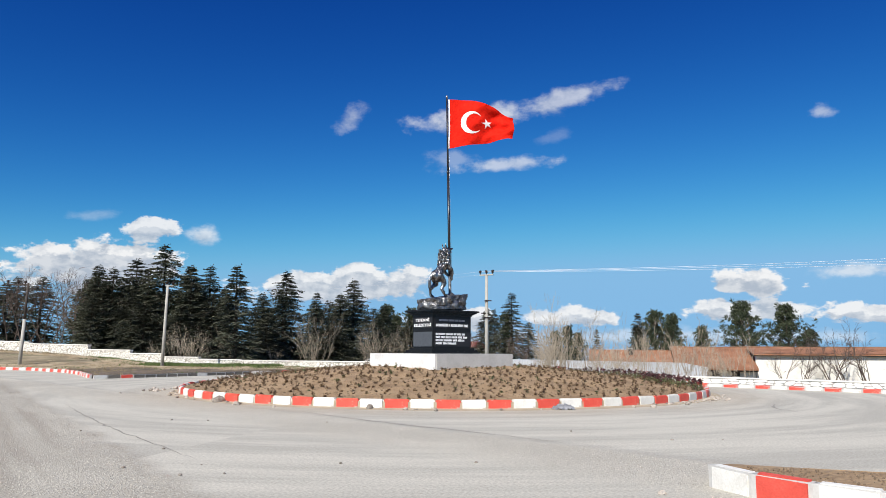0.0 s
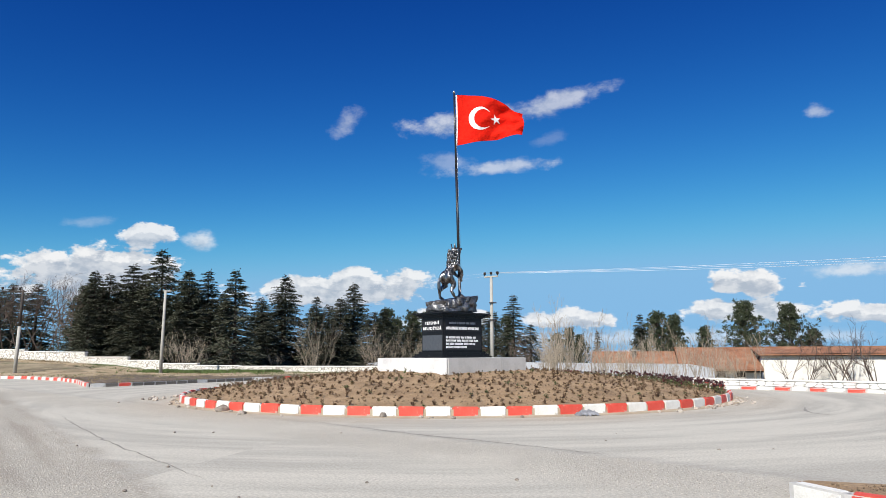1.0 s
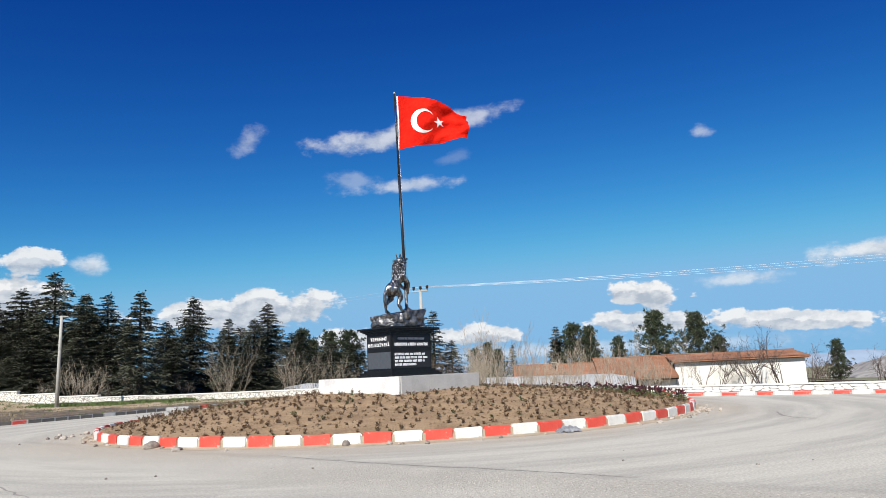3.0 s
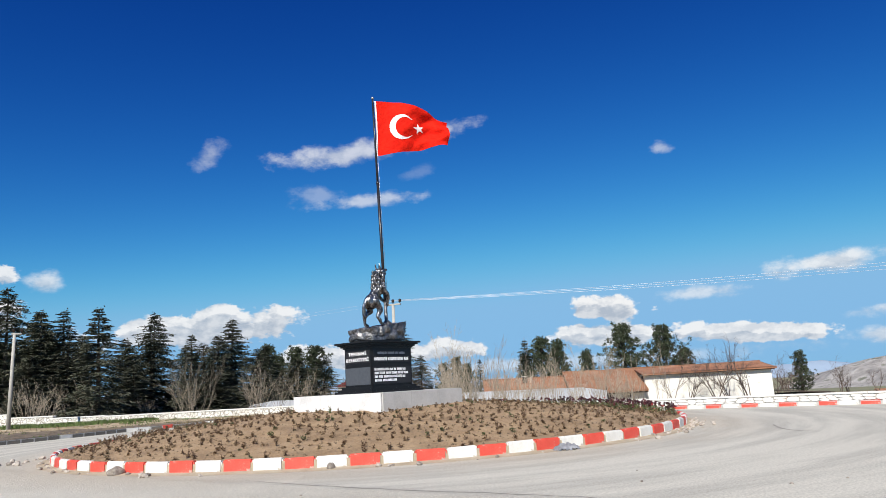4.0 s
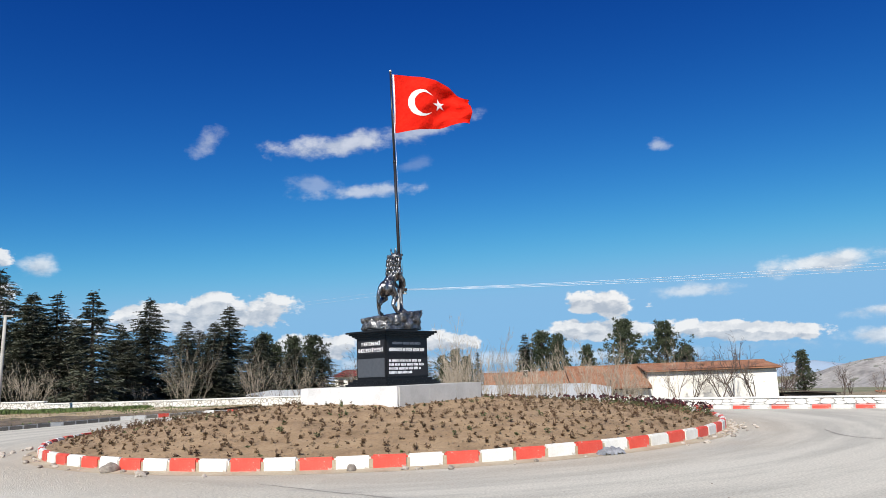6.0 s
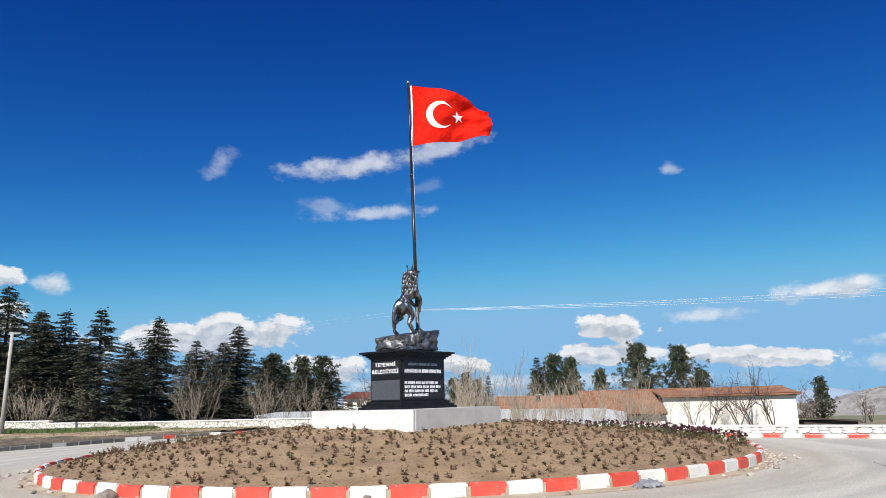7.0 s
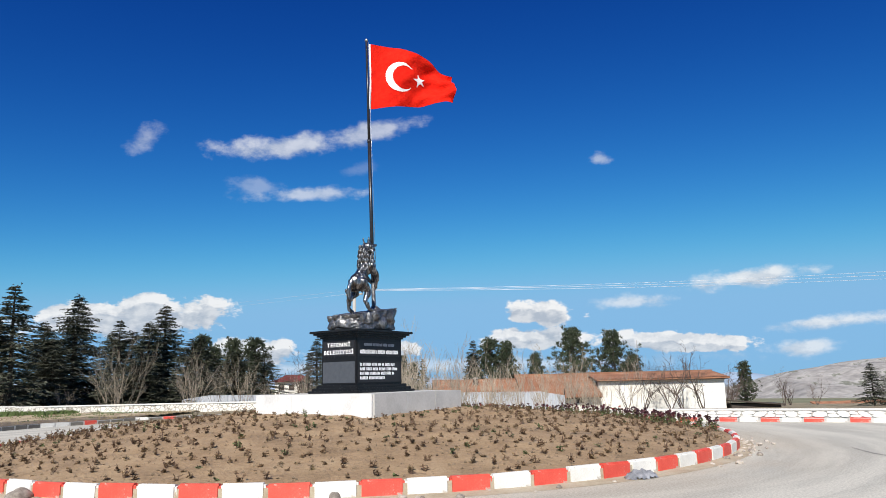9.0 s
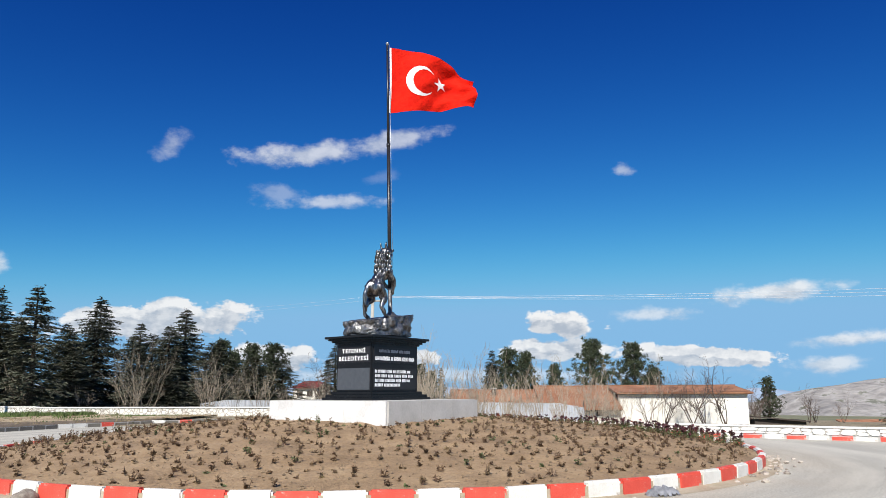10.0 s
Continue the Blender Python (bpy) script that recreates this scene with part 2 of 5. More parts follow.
M_ROAD = road_material()
M_GROUND = mat("dry_ground", [(0.09, 0.075, 0.045), (0.22, 0.18, 0.11), (0.36, 0.30, 0.20)], 0.35, 0.95, bump=0.6, bump_scale=6.0, bump_dist=0.06, chips=(0.5, 0.60, (0.07, 0.10, 0.03)))
M_FIELD = mat("valley_field", [(0.10, 0.11, 0.05), (0.17, 0.17, 0.09), (0.27, 0.23, 0.15)], 0.006, 0.95, bump=0.0, stretch=(1, 3, 1))
M_STRAW = mat("straw_bank", [(0.15, 0.11, 0.065), (0.36, 0.28, 0.175), (0.50, 0.42, 0.29)], 0.8, 0.95, bump=0.7, bump_scale=7.0, bump_dist=0.08, chips=(0.45, 0.61, (0.06, 0.085, 0.025)))
M_DUG = mat("dug_dark_soil", [(0.06, 0.045, 0.03), (0.13, 0.10, 0.07), (0.24, 0.19, 0.13)], 0.9, 0.95, bump=1.0, bump_scale=5.0, bump_dist=0.12)
M_SOIL = mat("garden_soil", [(0.19, 0.125, 0.068), (0.295, 0.20, 0.112), (0.39, 0.28, 0.165)], 1.1, 0.95, bump=1.0, bump_scale=16.0, bump_dist=0.06)
M_RED = mat("red_kerb_paint", [(0.50, 0.055, 0.036), (0.60, 0.075, 0.05), (0.63, 0.12, 0.085)], 3.0, 0.6, bump=0.4, bump_scale=40, bump_dist=0.01, vary=0.12, chips=(5.0, 0.60, (0.42, 0.32, 0.27)))
M_WHITE = mat("white_kerb_paint", [(0.54, 0.52, 0.47), (0.66, 0.65, 0.61), (0.72, 0.71, 0.68)], 3.0, 0.6, bump=0.4, bump_scale=40, bump_dist=0.01, vary=0.08, chips=(5.0, 0.61, (0.40, 0.36, 0.31)))
M_BARE = mat("bare_concrete_kerb", [(0.11, 0.10, 0.088), (0.19, 0.175, 0.15)], 2.0, 0.9, bump=0.4, vary=0.15)
M_CONC = mat("concrete", [(0.36, 0.35, 0.33), (0.45, 0.44, 0.42), (0.52, 0.51, 0.49)], 1.6, 0.85, bump=0.35, bump_scale=24, vary=0.06)
M_PLINTH = mat("whitewashed_concrete", [(0.52, 0.515, 0.50), (0.65, 0.645, 0.63), (0.72, 0.715, 0.70)], 1.3, 0.8, bump=0.35, bump_scale=18, vary=0.05, chips=(2.2, 0.64, (0.42, 0.41, 0.39)))
M_GRANITE = mat("black_polished_granite", [(0.004, 0.004, 0.005), (0.008, 0.008, 0.009), (0.015, 0.015, 0.016)], 6.0, 0.38, bump=0.05, bump_scale=120, bump_dist=0.002)
M_PANEL = mat("dark_grey_granite", [(0.014, 0.014, 0.016), (0.022, 0.022, 0.025)], 8.0, 0.4, bump=0.05, bump_scale=120, bump_dist=0.002)
M_PANEL_LIT = mat("plain_grey_granite", [(0.05, 0.055, 0.065), (0.075, 0.08, 0.09)], 8.0, 0.3, bump=0.05, bump_scale=120, bump_dist=0.002)
for m in (M_GRANITE, M_PANEL):
    m.node_tree.nodes["Principled BSDF"].inputs["Specular IOR Level"].default_value = 0.3
M_LETTER = mat("white_letter_paint", [(0.84, 0.84, 0.83), (0.90, 0.90, 0.89)], 9.0, 0.5, bump=0.0)
# Greyer letters: the cornice's shade on the first line is in their colour.
M_LETTER_SHADED = mat("shaded_letter_paint", [(0.32, 0.32, 0.33), (0.42, 0.42, 0.43)], 9.0, 0.4, bump=0.0)
# Dark silver paint with shading and highlights mixed in as dark and pale streaks.
M_SILVER = mat("shaded_silver_paint", [(0.03, 0.03, 0.031), (0.14, 0.14, 0.142), (0.52, 0.52, 0.52)], 7.0, 0.30, metal=0.95, bump=0.4, bump_scale=26, bump_dist=0.02, stretch=(1.3, 1.3, 0.4))
M_ROCK = mat("silver_painted_rock", [(0.05, 0.05, 0.05), (0.18, 0.18, 0.18), (0.46, 0.455, 0.45)], 3.0, 0.34, metal=0.75, bump=0.9, bump_scale=9, bump_dist=0.06)
M_POLE = mat("black_pole_paint", [(0.012, 0.012, 0.015), (0.03, 0.03, 0.035)], 5.0, 0.35, metal=0.2, bump=0.1)
M_STEEL = mat("bare_steel", [(0.4, 0.4, 0.4), (0.55, 0.55, 0.55)], 5.0, 0.4, metal=0.9, bump=0.1)
M_FLAG = mat("red_flag_cloth", [(0.70, 0.014, 0.007), (0.80, 0.024, 0.010)], 3.0, 0.75, bump=0.7, bump_scale=6, bump_dist=0.06, through_light=0.22)
M_FLAG.node_tree.nodes["Principled BSDF"].inputs["Specular IOR Level"].default_value = 0.06
M_FLAG_WHITE = mat("white_flag_cloth", [(0.75, 0.74, 0.73), (0.82, 0.81, 0.80)], 3.0, 0.75, bump=0.2, bump_scale=200, bump_dist=0.002)
M_POLE_CONC = mat("weathered_concrete_pole", [(0.25, 0.24, 0.215), (0.35, 0.34, 0.305), (0.42, 0.405, 0.37)], 1.5, 0.85, bump=0.3)
M_PORCELAIN = mat("dark_glazed_porcelain", [(0.02, 0.014, 0.012), (0.05, 0.035, 0.03)], 9.0, 0.25, bump=0.0)
M_WIRE = mat("bright_aluminium_wire", [(0.55, 0.56, 0.58), (0.7, 0.71, 0.73)], 5.0, 0.45, metal=0.3, bump=0.0)
M_BARK = mat("grey_brown_bark", [(0.055, 0.042, 0.032), (0.12, 0.095, 0.072)], 3.0, 0.95, bump=0.6, bump_scale=12, stretch=(1, 1, 0.3))
M_TWIG = mat("bare_pale_twigs", [(0.20, 0.165, 0.125), (0.32, 0.27, 0.205), (0.42, 0.365, 0.29)], 1.2, 0.9, bump=0.0, vary=0.22)
M_TWIG_GREY = mat("bare_grey_twigs", [(0.10, 0.085, 0.066), (0.17, 0.145, 0.112), (0.25, 0.215, 0.165)], 1.2, 0.9, bump=0.0, vary=0.25)
M_TWIG_DARK = mat("bare_dark_twigs", [(0.075, 0.055, 0.045), (0.14, 0.105, 0.085)], 1.2, 0.9, bump=0.0, vary=0.2)
M_CEDAR = mat("cedar_needles", [(0.032, 0.038, 0.023), (0.080, 0.088, 0.057), (0.16, 0.165, 0.115)], 0.7, 0.8, bump=0.0, vary=0.45, through_light=0.04)
M_PINE = mat("pine_needles", [(0.022, 0.032, 0.016), (0.046, 0.060, 0.030), (0.085, 0.10, 0.052)], 0.7, 0.8, bump=0.0, vary=0.38, through_light=0.12)
M_WALLSTONE = mat("white_limewashed_stone", [(0.52, 0.50, 0.46), (0.72, 0.71, 0.67), (0.80, 0.79, 0.76)], 3.0, 0.85, bump=0.5, bump_scale=22, vary=0.09)
M_MORTAR = mat("grey_cement_pointing", [(0.30, 0.29, 0.26), (0.44, 0.43, 0.39)], 4.0, 0.95, bump=0.4)
M_CAP = mat("white_wall_coping", [(0.66, 0.64, 0.58), (0.78, 0.76, 0.71)], 1.5, 0.8, bump=0.3, bump_scale=24, vary=0.04)
M_PLASTER = mat("flaking_white_plaster", [(0.55, 0.52, 0.46), (0.70, 0.68, 0.62), (0.78, 0.76, 0.71)], 0.5, 0.9, bump=0.4, bump_scale=5, bump_dist=0.03, chips=(0.55, 0.62, (0.42, 0.33, 0.24)))
M_TILE = mat("terracotta_roof_tiles", [(0.16, 0.068, 0.036), (0.25, 0.115, 0.062), (0.33, 0.175, 0.105)], 0.7, 0.9, bump=0.6, bump_scale=5, bump_dist=0.05, vary=0.14, chips=(0.8, 0.63, (0.16, 0.10, 0.07)))
M_REDROOF = mat("dark_red_roof", [(0.085, 0.012, 0.012), (0.14, 0.022, 0.02)], 0.8, 0.8, bump=0.2)
M_SHEET = mat("galvanised_sheet", [(0.44, 0.46, 0.49), (0.56, 0.58, 0.61)], 0.6, 0.5, metal=0.35, bump=0.1, vary=0.07)
# Dark timber; also colours the shaded gaps at the barns.
M_DARK = mat("dark_timber_and_gaps", [(0.03, 0.024, 0.02), (0.07, 0.055, 0.045)], 3.0, 0.9, bump=0.3)
M_STONE = mat("field_stone", [(0.12, 0.10, 0.08), (0.22, 0.19, 0.16), (0.32, 0.29, 0.25)], 6.0, 0.9, bump=0.6, vary=0.25)
M_RUBBLE = mat("pale_rubble", [(0.27, 0.23, 0.19), (0.45, 0.41, 0.36)], 6.0, 0.9, bump=0.6, vary=0.25)
M_CLOTH = mat("grey_plastic_sheet", [(0.10, 0.105, 0.115), (0.22, 0.225, 0.24), (0.36, 0.365, 0.38)], 5.0, 0.45, bump=0.5, bump_scale=14, bump_dist=0.03)
M_ROSE = mat("rose_leaves", [(0.10, 0.058, 0.032), (0.165, 0.105, 0.055), (0.20, 0.155, 0.078)], 2.0, 0.8, bump=0.0, vary=0.4)
M_ROSE_STEM = mat("rose_stems", [(0.10, 0.058, 0.038), (0.17, 0.105, 0.068)], 2.0, 0.8, bump=0.0, vary=0.3)
M_PANSY = mat("dark_red_petals", [(0.018, 0.006, 0.010), (0.045, 0.010, 0.016), (0.11, 0.012, 0.016)], 1.3, 0.7, bump=0.0, vary=0.5)
M_PETAL = mat("bright_red_petals", [(0.20, 0.012, 0.016), (0.32, 0.022, 0.022)], 1.3, 0.7, bump=0.0, vary=0.3)
M_GREENLEAF = mat("flower_leaves", [(0.05, 0.07, 0.022), (0.11, 0.135, 0.05)], 1.3, 0.8, bump=0.0, vary=0.4)
# Limestone greys, lifted and cooled so the colour also carries the valley haze.
M_HILL = mat("hazed_limestone_hill", [(0.17, 0.162, 0.155), (0.30, 0.285, 0.265), (0.43, 0.415, 0.395)], 0.02, 0.95, bump=0.8, bump_scale=0.05, bump_dist=8.0, chips=(0.02, 0.57, (0.15, 0.155, 0.12)))
# Aerial haze over the far mountains is put into this flat blue.
M_FAR = mat("haze_blue_range", [(0.20, 0.27, 0.36), (0.25, 0.32, 0.41)], 0.002, 1.0, bump=0.0)


# ---- mesh helpers ----
def link_mesh(name, me, material, parent=None, label=""):
    mats = material if isinstance(material, (list, tuple)) else [material]
    if not me.materials:
        for m in mats:
            me.materials.append(m)
    ob = new(name, me)
    if parent is not None:
        ob.parent = parent
    if label:
        ob["label"] = label
    return ob


def part(name, bm, material, parent=None, label="", smooth=False):
    """Links a bmesh as one mesh object under a thing or a part."""
    me = bpy.data.meshes.new(name)
    bm.normal_update()
    bm.to_mesh(me)
    bm.free()
    if smooth:
        me.polygons.foreach_set("use_smooth", [True] * len(me.polygons))
    return link_mesh(name, me, material, parent, label)


def raw(name, verts, faces, material, parent=None, label="", smooth=False, slots=None):
    me = bpy.data.meshes.new(name)
    me.from_pydata([tuple(v) for v in verts], [], faces)
    if slots is not None:
        for m in material:
            me.materials.append(m)
        me.polygons.foreach_set("material_index", slots)
    if smooth:
        me.polygons.foreach_set("use_smooth", [True] * len(me.polygons))
    me.update()
    return link_mesh(name, me, material, parent, label)


def thing(name, label, category, m=None, group="", kind=""):
    ob = new(name)
    ob.empty_display_size = 0.1
    if m is not None:
        ob.matrix_basis = m
    return tagged(ob, label, category, group, kind)


def box(bm, size, at=(0, 0, 0), turn=0.0, bevel=0.0, top=1.0):
    """A box on its base centre, with a tapered top and bevelled edges."""
    sx, sy, sz = size
    r = Matrix.Translation(at) @ Matrix.Rotation(turn, 4, "Z")
    vs = [bm.verts.new(r @ Vector((x * sx / 2 * k, y * sy / 2 * k, z))) for z, k in ((0, 1), (sz, top)) for x, y in ((-1, -1), (1, -1), (1, 1), (-1, 1))]
    fs = [bm.faces.new([vs[i] for i in f]) for f in ((3, 2, 1, 0), (4, 5, 6, 7), (0, 1, 5, 4), (1, 2, 6, 5), (2, 3, 7, 6), (3, 0, 4, 7))]
    if bevel:
        es = {e for f in fs for e in f.edges}
        bmesh.ops.bevel(bm, geom=list(es), offset=bevel, segments=2, affect="EDGES", clamp_overlap=True)


def tube_data(points, radii, sides, verts, faces):
    """Adds a tapered tube along points to lists of verts and faces."""
    base = len(verts)
    n = len(points)
    for i, p in enumerate(points):
        d = (points[min(i + 1, n - 1)] - points[max(i - 1, 0)])
        d = d.normalized() if d.length > 1e-6 else Vector((0, 0, 1))
        a = d.orthogonal().normalized()
        b = d.cross(a)
        for k in range(sides):
            t = 2 * math.pi * k / sides
            verts.append(p + (a * math.cos(t) + b * math.sin(t)) * radii[i])
    for i in range(n - 1):
        for k in range(sides):
            k2 = (k + 1) % sides
            faces.append((base + i * sides + k, base + i * sides + k2, base + (i + 1) * sides + k2, base + (i + 1) * sides + k))
    faces.append(tuple(base + (n - 1) * sides + k for k in range(sides)))
    faces.append(tuple(base + sides - 1 - k for k in range(sides)))


def tube(name, points, radii, material, parent=None, label="", sides=10, smooth=True):
    v, f = [], []
    tube_data([Vector(p) for p in points], radii, sides, v, f)
    return raw(name, v, f, material, parent, label, smooth)


def ease(a, b, x):
    t = min(1.0, max(0.0, (x - a) / (b - a)))
    return t * t * (3 - 2 * t)


def lerp_table(table, x):
    if x <= table[0][0]:
        return table[0][1]
    for (x0, y0), (x1, y1) in zip(table, table[1:]):
        if x <= x1:
            return y0 + (y1 - y0) * (x - x0) / (x1 - x0)
    return table[-1][1]


def spread(points, step):
    """Points at even steps along a polyline, with the direction there."""
    out, left = [], 0.0
    for p, q in zip(points, points[1:]):
        p, q = Vector(p), Vector(q)
        d = (q - p)
        length = d.length
        d.normalize()
        s = left
        while s < length:
            out.append((p + d * s, d))
            s += step
        left = s - length
    return out


# ---- ground, road, mound ----
WALL_P, WALL_D = Vector((8.3, 34.7)), Vector((0.847, -0.531))      # foot of the white roadside wall
WALL_N = Vector((0.531, 0.847))
BANK = [(-110, 2.2), (-56, 1.3), (-50, 1.0), (-45, 0.7), (-41, 0.4), (-38, 0.05), (-33, -0.1), (-13, -0.1)]
LEFT_KERB = [(-90, 47.5), (-60, 46.3), (-45, 45.2), (-37.5, 43.9), (-32.1, 40.9), (-28.2, 37.7), (-25.2, 34.6), (-23.9, 33.4)]
FAR_KERB = [(-23.2, 33.2), (-22.3, 35.0), (-21.0, 38.6), (-19.6, 42.6), (-16.5, 46.8), (-11.5, 49.5), (-6.0, 50.6)]


def ground_z(x, y):
    d = (Vector((x, y)) - WALL_P).dot(WALL_N)
    right = ease(-0.25, 0.06, math.atan2(x, max(1.0, y - 20)))
    fall = max(-66.0, -0.25 - 0.031 * max(0.0, d)) * ease(0.0, 3.0, d)
    if y < 30:
        right = ease(6, 14, x)
    bank = lerp_table(BANK, x) * ease(45.0, 59.0, y - 0.03 * abs(x + 38)) + 0.12 * ease(43, 46, y)
    bank *= 1 - ease(150, 400, y)
    far_drop = -66.0 * ease(250, 2000, math.hypot(x, y)) if x < 0 else 0.0
    z = fall * right + bank * (1 - right) + (far_drop if y > 0 else 0.0)
    return z + 0.10 * noise.noise(Vector((x * 0.25, y * 0.25, 0))) * ease(45, 52, y + max(0, d)) - 0.06


def build_ground():
    verts, faces = [], []
    radii = [0.0]
    while radii[-1] < 4800:
        radii.append(radii[-1] + max(1.1, radii[-1] * 0.045))
    n = 150
    for r in radii:
        for k in range(n):
            t = 2 * math.pi * k / n
            x, y = r * math.sin(t) - 6, r * math.cos(t) + 24
            verts.append((x, y, ground_z(x, y)))
    slots = []
    for i in range(len(radii) - 1):
        for k in range(n):
            k2 = (k + 1) % n
            faces.append((i * n + k, (i + 1) * n + k, (i + 1) * n + k2, i * n + k2)[::-1])
            slots.append(1 if radii[i] > 170 else 0)
    ob = raw("ground", verts, faces, [M_GROUND, M_FIELD], smooth=True, slots=slots)
    return tagged(ob, "dry pale earth and valley fields running to the horizon", "ground", kind="structure")


build_ground()

outline = [(-90, -40), (60, -40)] + [tuple(WALL_P + WALL_D * s) for s in (52, 30, 15, 5, 0, -5, -9)] + [(-2.0, 50.4)] + FAR_KERB[::-1] + LEFT_KERB[::-1]
bm = bmesh.new()
face = bm.faces.new([bm.verts.new((x, y, 0.0)) for x, y in outline])
bmesh.ops.triangulate(bm, faces=[face])
road = tagged(part("road", bm, M_ROAD), "pale dusty worn asphalt junction with gravel and wheel tracks", "road", kind="structure")

M_TAR = mat("tar_seam", [(0.19, 0.18, 0.16), (0.29, 0.275, 0.245)], 3.0, 0.9, bump=0.2)


def tar_seam(points, width, seed):
    """A thin uneven strip of old tar lying on the road."""
    rng = random.Random(seed)
    pts = spread(points, 0.25)
    vs, fs = [], []
    for i, (p, d) in enumerate(pts):
        n = Vector((-d.y, d.x)) * width * rng.uniform(0.3, 1.0) * math.sin(math.pi * (i + 0.5) / len(pts)) ** 0.4
        c = p + Vector((rng.gauss(0, 0.02), rng.gauss(0, 0.02)))
        vs += [(c.x - n.x, c.y - n.y, 0.004), (c.x + n.x, c.y + n.y, 0.004)]
    for i in range(len(pts) - 1):
        fs.append((2 * i, 2 * i + 1, 2 * i + 3, 2 * i + 2))
    raw("tar_seam", vs, fs, M_TAR, road)


tar_seam([(8.0, 24.0), (7.75, 23.2), (7.6, 22.4), (7.65, 21.7), (8.0, 21.1)], 0.05, 1)
tar_seam([(-4.6, 17.4), (-2.9, 16.1), (-1.2, 15.0), (0.2, 14.2), (1.5, 13.4), (2.4, 12.75)], 0.03, 2)
tar_seam([(-11.9, 17.7), (-9.2, 15.1), (-6.4, 12.6), (-4.3, 10.9), (-2.65, 9.5)], 0.022, 3)
tar_seam([(12.5, 26.0), (11.0, 22.0), (10.0, 19.5)], 0.025, 4)


def bank_z(x, y, t):
    rise = max(ground_z(x, y) + 0.05, 0.14) if x < -38 else ground_z(x, y) + 0.05
    return 0.14 * (1 - t) + rise * t + 0.05 * noise.noise(Vector((x * 0.6, y * 0.6, 3)))


# straw bank between the kerb and the stone wall, draped just over the ground
vs, fs = [], []
cols = 90
for j in range(16):
    for i in range(cols):
        x = -95 + i * 78.0 / (cols - 1)
        y0 = lerp_table([(p[0], p[1]) for p in LEFT_KERB + FAR_KERB if p[0] < -16.4], x) + 0.15
        y1 = 59.6 + max(0, -x - 60) * 0.05
        y = y0 + (y1 - y0) * j / 15
        z = bank_z(x, y, j / 15)
        lump = 0.10 * abs(noise.noise(Vector((x * 0.5, y * 0.5, 8)))) + 0.16 * abs(noise.noise(Vector((x * 1.1, y * 1.1, 4))))
        vs.append((x, y, z + lump * (1 if 0 < j < 15 else 0)))
for j in range(15):
    for i in range(cols - 1):
        fs.append((j * cols + i, j * cols + i + 1, (j + 1) * cols + i + 1, (j + 1) * cols + i))
# dug dark soil lies behind the kerb where the lane bends
slots = [1 if vs[q[0]][0] > -34 and (i // (cols - 1)) < 6 + 3 * noise.noise(Vector((vs[q[0]][0] * 0.4, 0, 1))) else 0 for i, q in enumerate(fs)]
tagged(raw("bank", vs, fs, [M_STRAW, M_DUG], smooth=True, slots=slots), "sloping bank of dry straw, soil and grass beside the road", "bank", kind="structure")


def mound_z(x, y):
    r = (Vector((x, y)) - CENTRE).length
    k = min(1.0, r / (RING - 0.2))
    z = 0.20 + 0.85 * (1 - k ** 1.7)
    return z + 0.05 * noise.noise(Vector((x * 0.9, y * 0.9, 2))) * (1 - k ** 6) + 0.035 * noise.noise(Vector((x * 2.6, y * 2.6, 5))) * (1 - k ** 8) + 0.022 * noise.noise(Vector((x * 7, y * 7, 9)))


vs, fs = [(CENTRE.x, CENTRE.y, mound_z(*CENTRE))], []
rings, segs = 96, 320
for i in range(1, rings + 1):
    for k in range(segs):
        t = 2 * math.pi * k / segs
        r = (RING - 0.16) * i / rings
        x, y = CENTRE.x + r * math.cos(t), CENTRE.y + r * math.sin(t)
        vs.append((x, y, mound_z(x, y)))
for k in range(segs):
    fs.append((0, 1 + k, 1 + (k + 1) % segs))
for i in range(rings - 1):
    for k in range(segs):
        a, b = 1 + i * segs + k, 1 + i * segs + (k + 1) % segs
        fs.append((a, a + segs, b + segs, b))
tagged(raw("planting_mound", vs, fs, M_SOIL, smooth=True), "domed bed of bare brown soil filling the roundabout", "flower bed", kind="structure")

# ---- monument ----
U_ANG = radians(-36.5)                      # the plinth's short side runs along U, its long side along V
U, V = Vector((math.cos(U_ANG), math.sin(U_ANG))), Vector((-math.sin(U_ANG), math.cos(U_ANG)))
PLINTH = Vector((-3.47, 28.02))
PED = Vector((-3.42, 28.02))
PLINTH_TOP = 1.45
POLE_BASE = Vector((-3.09, 27.98, 3.70))
POLE_TOP = Vector((-3.27, 28.02, 12.08))


def plinth():
    ob = thing("plinth", "whitewashed square concrete plinth set into the soil mound", "plinth", pose(PLINTH.x, PLINTH.y, 0, 0, 0, -36.5))
    bm = bmesh.new()
    box(bm, (4.1, 3.9, 1.15), (0, 0, 0.3), bevel=0.03)
    part("body", bm, M_CONC, ob, "grey concrete body")
    # whitewashed slabs facing the road side, greyer slabs on the next side
    for i in range(3):
        bm = bmesh.new()
        box(bm, (1.36, 0.05, 0.95), (-1.365 + i * 1.365, -1.972, 0.495), bevel=0.005)
        part("facing_slab", bm, M_PLINTH, ob)
    for i in range(3):
        bm = bmesh.new()
        box(bm, (0.05, 1.29, 0.95), (2.072, -1.295 + i * 1.295, 0.49), bevel=0.005)
        part("facing_slab", bm, M_CONC, ob)
    return ob


plinth()


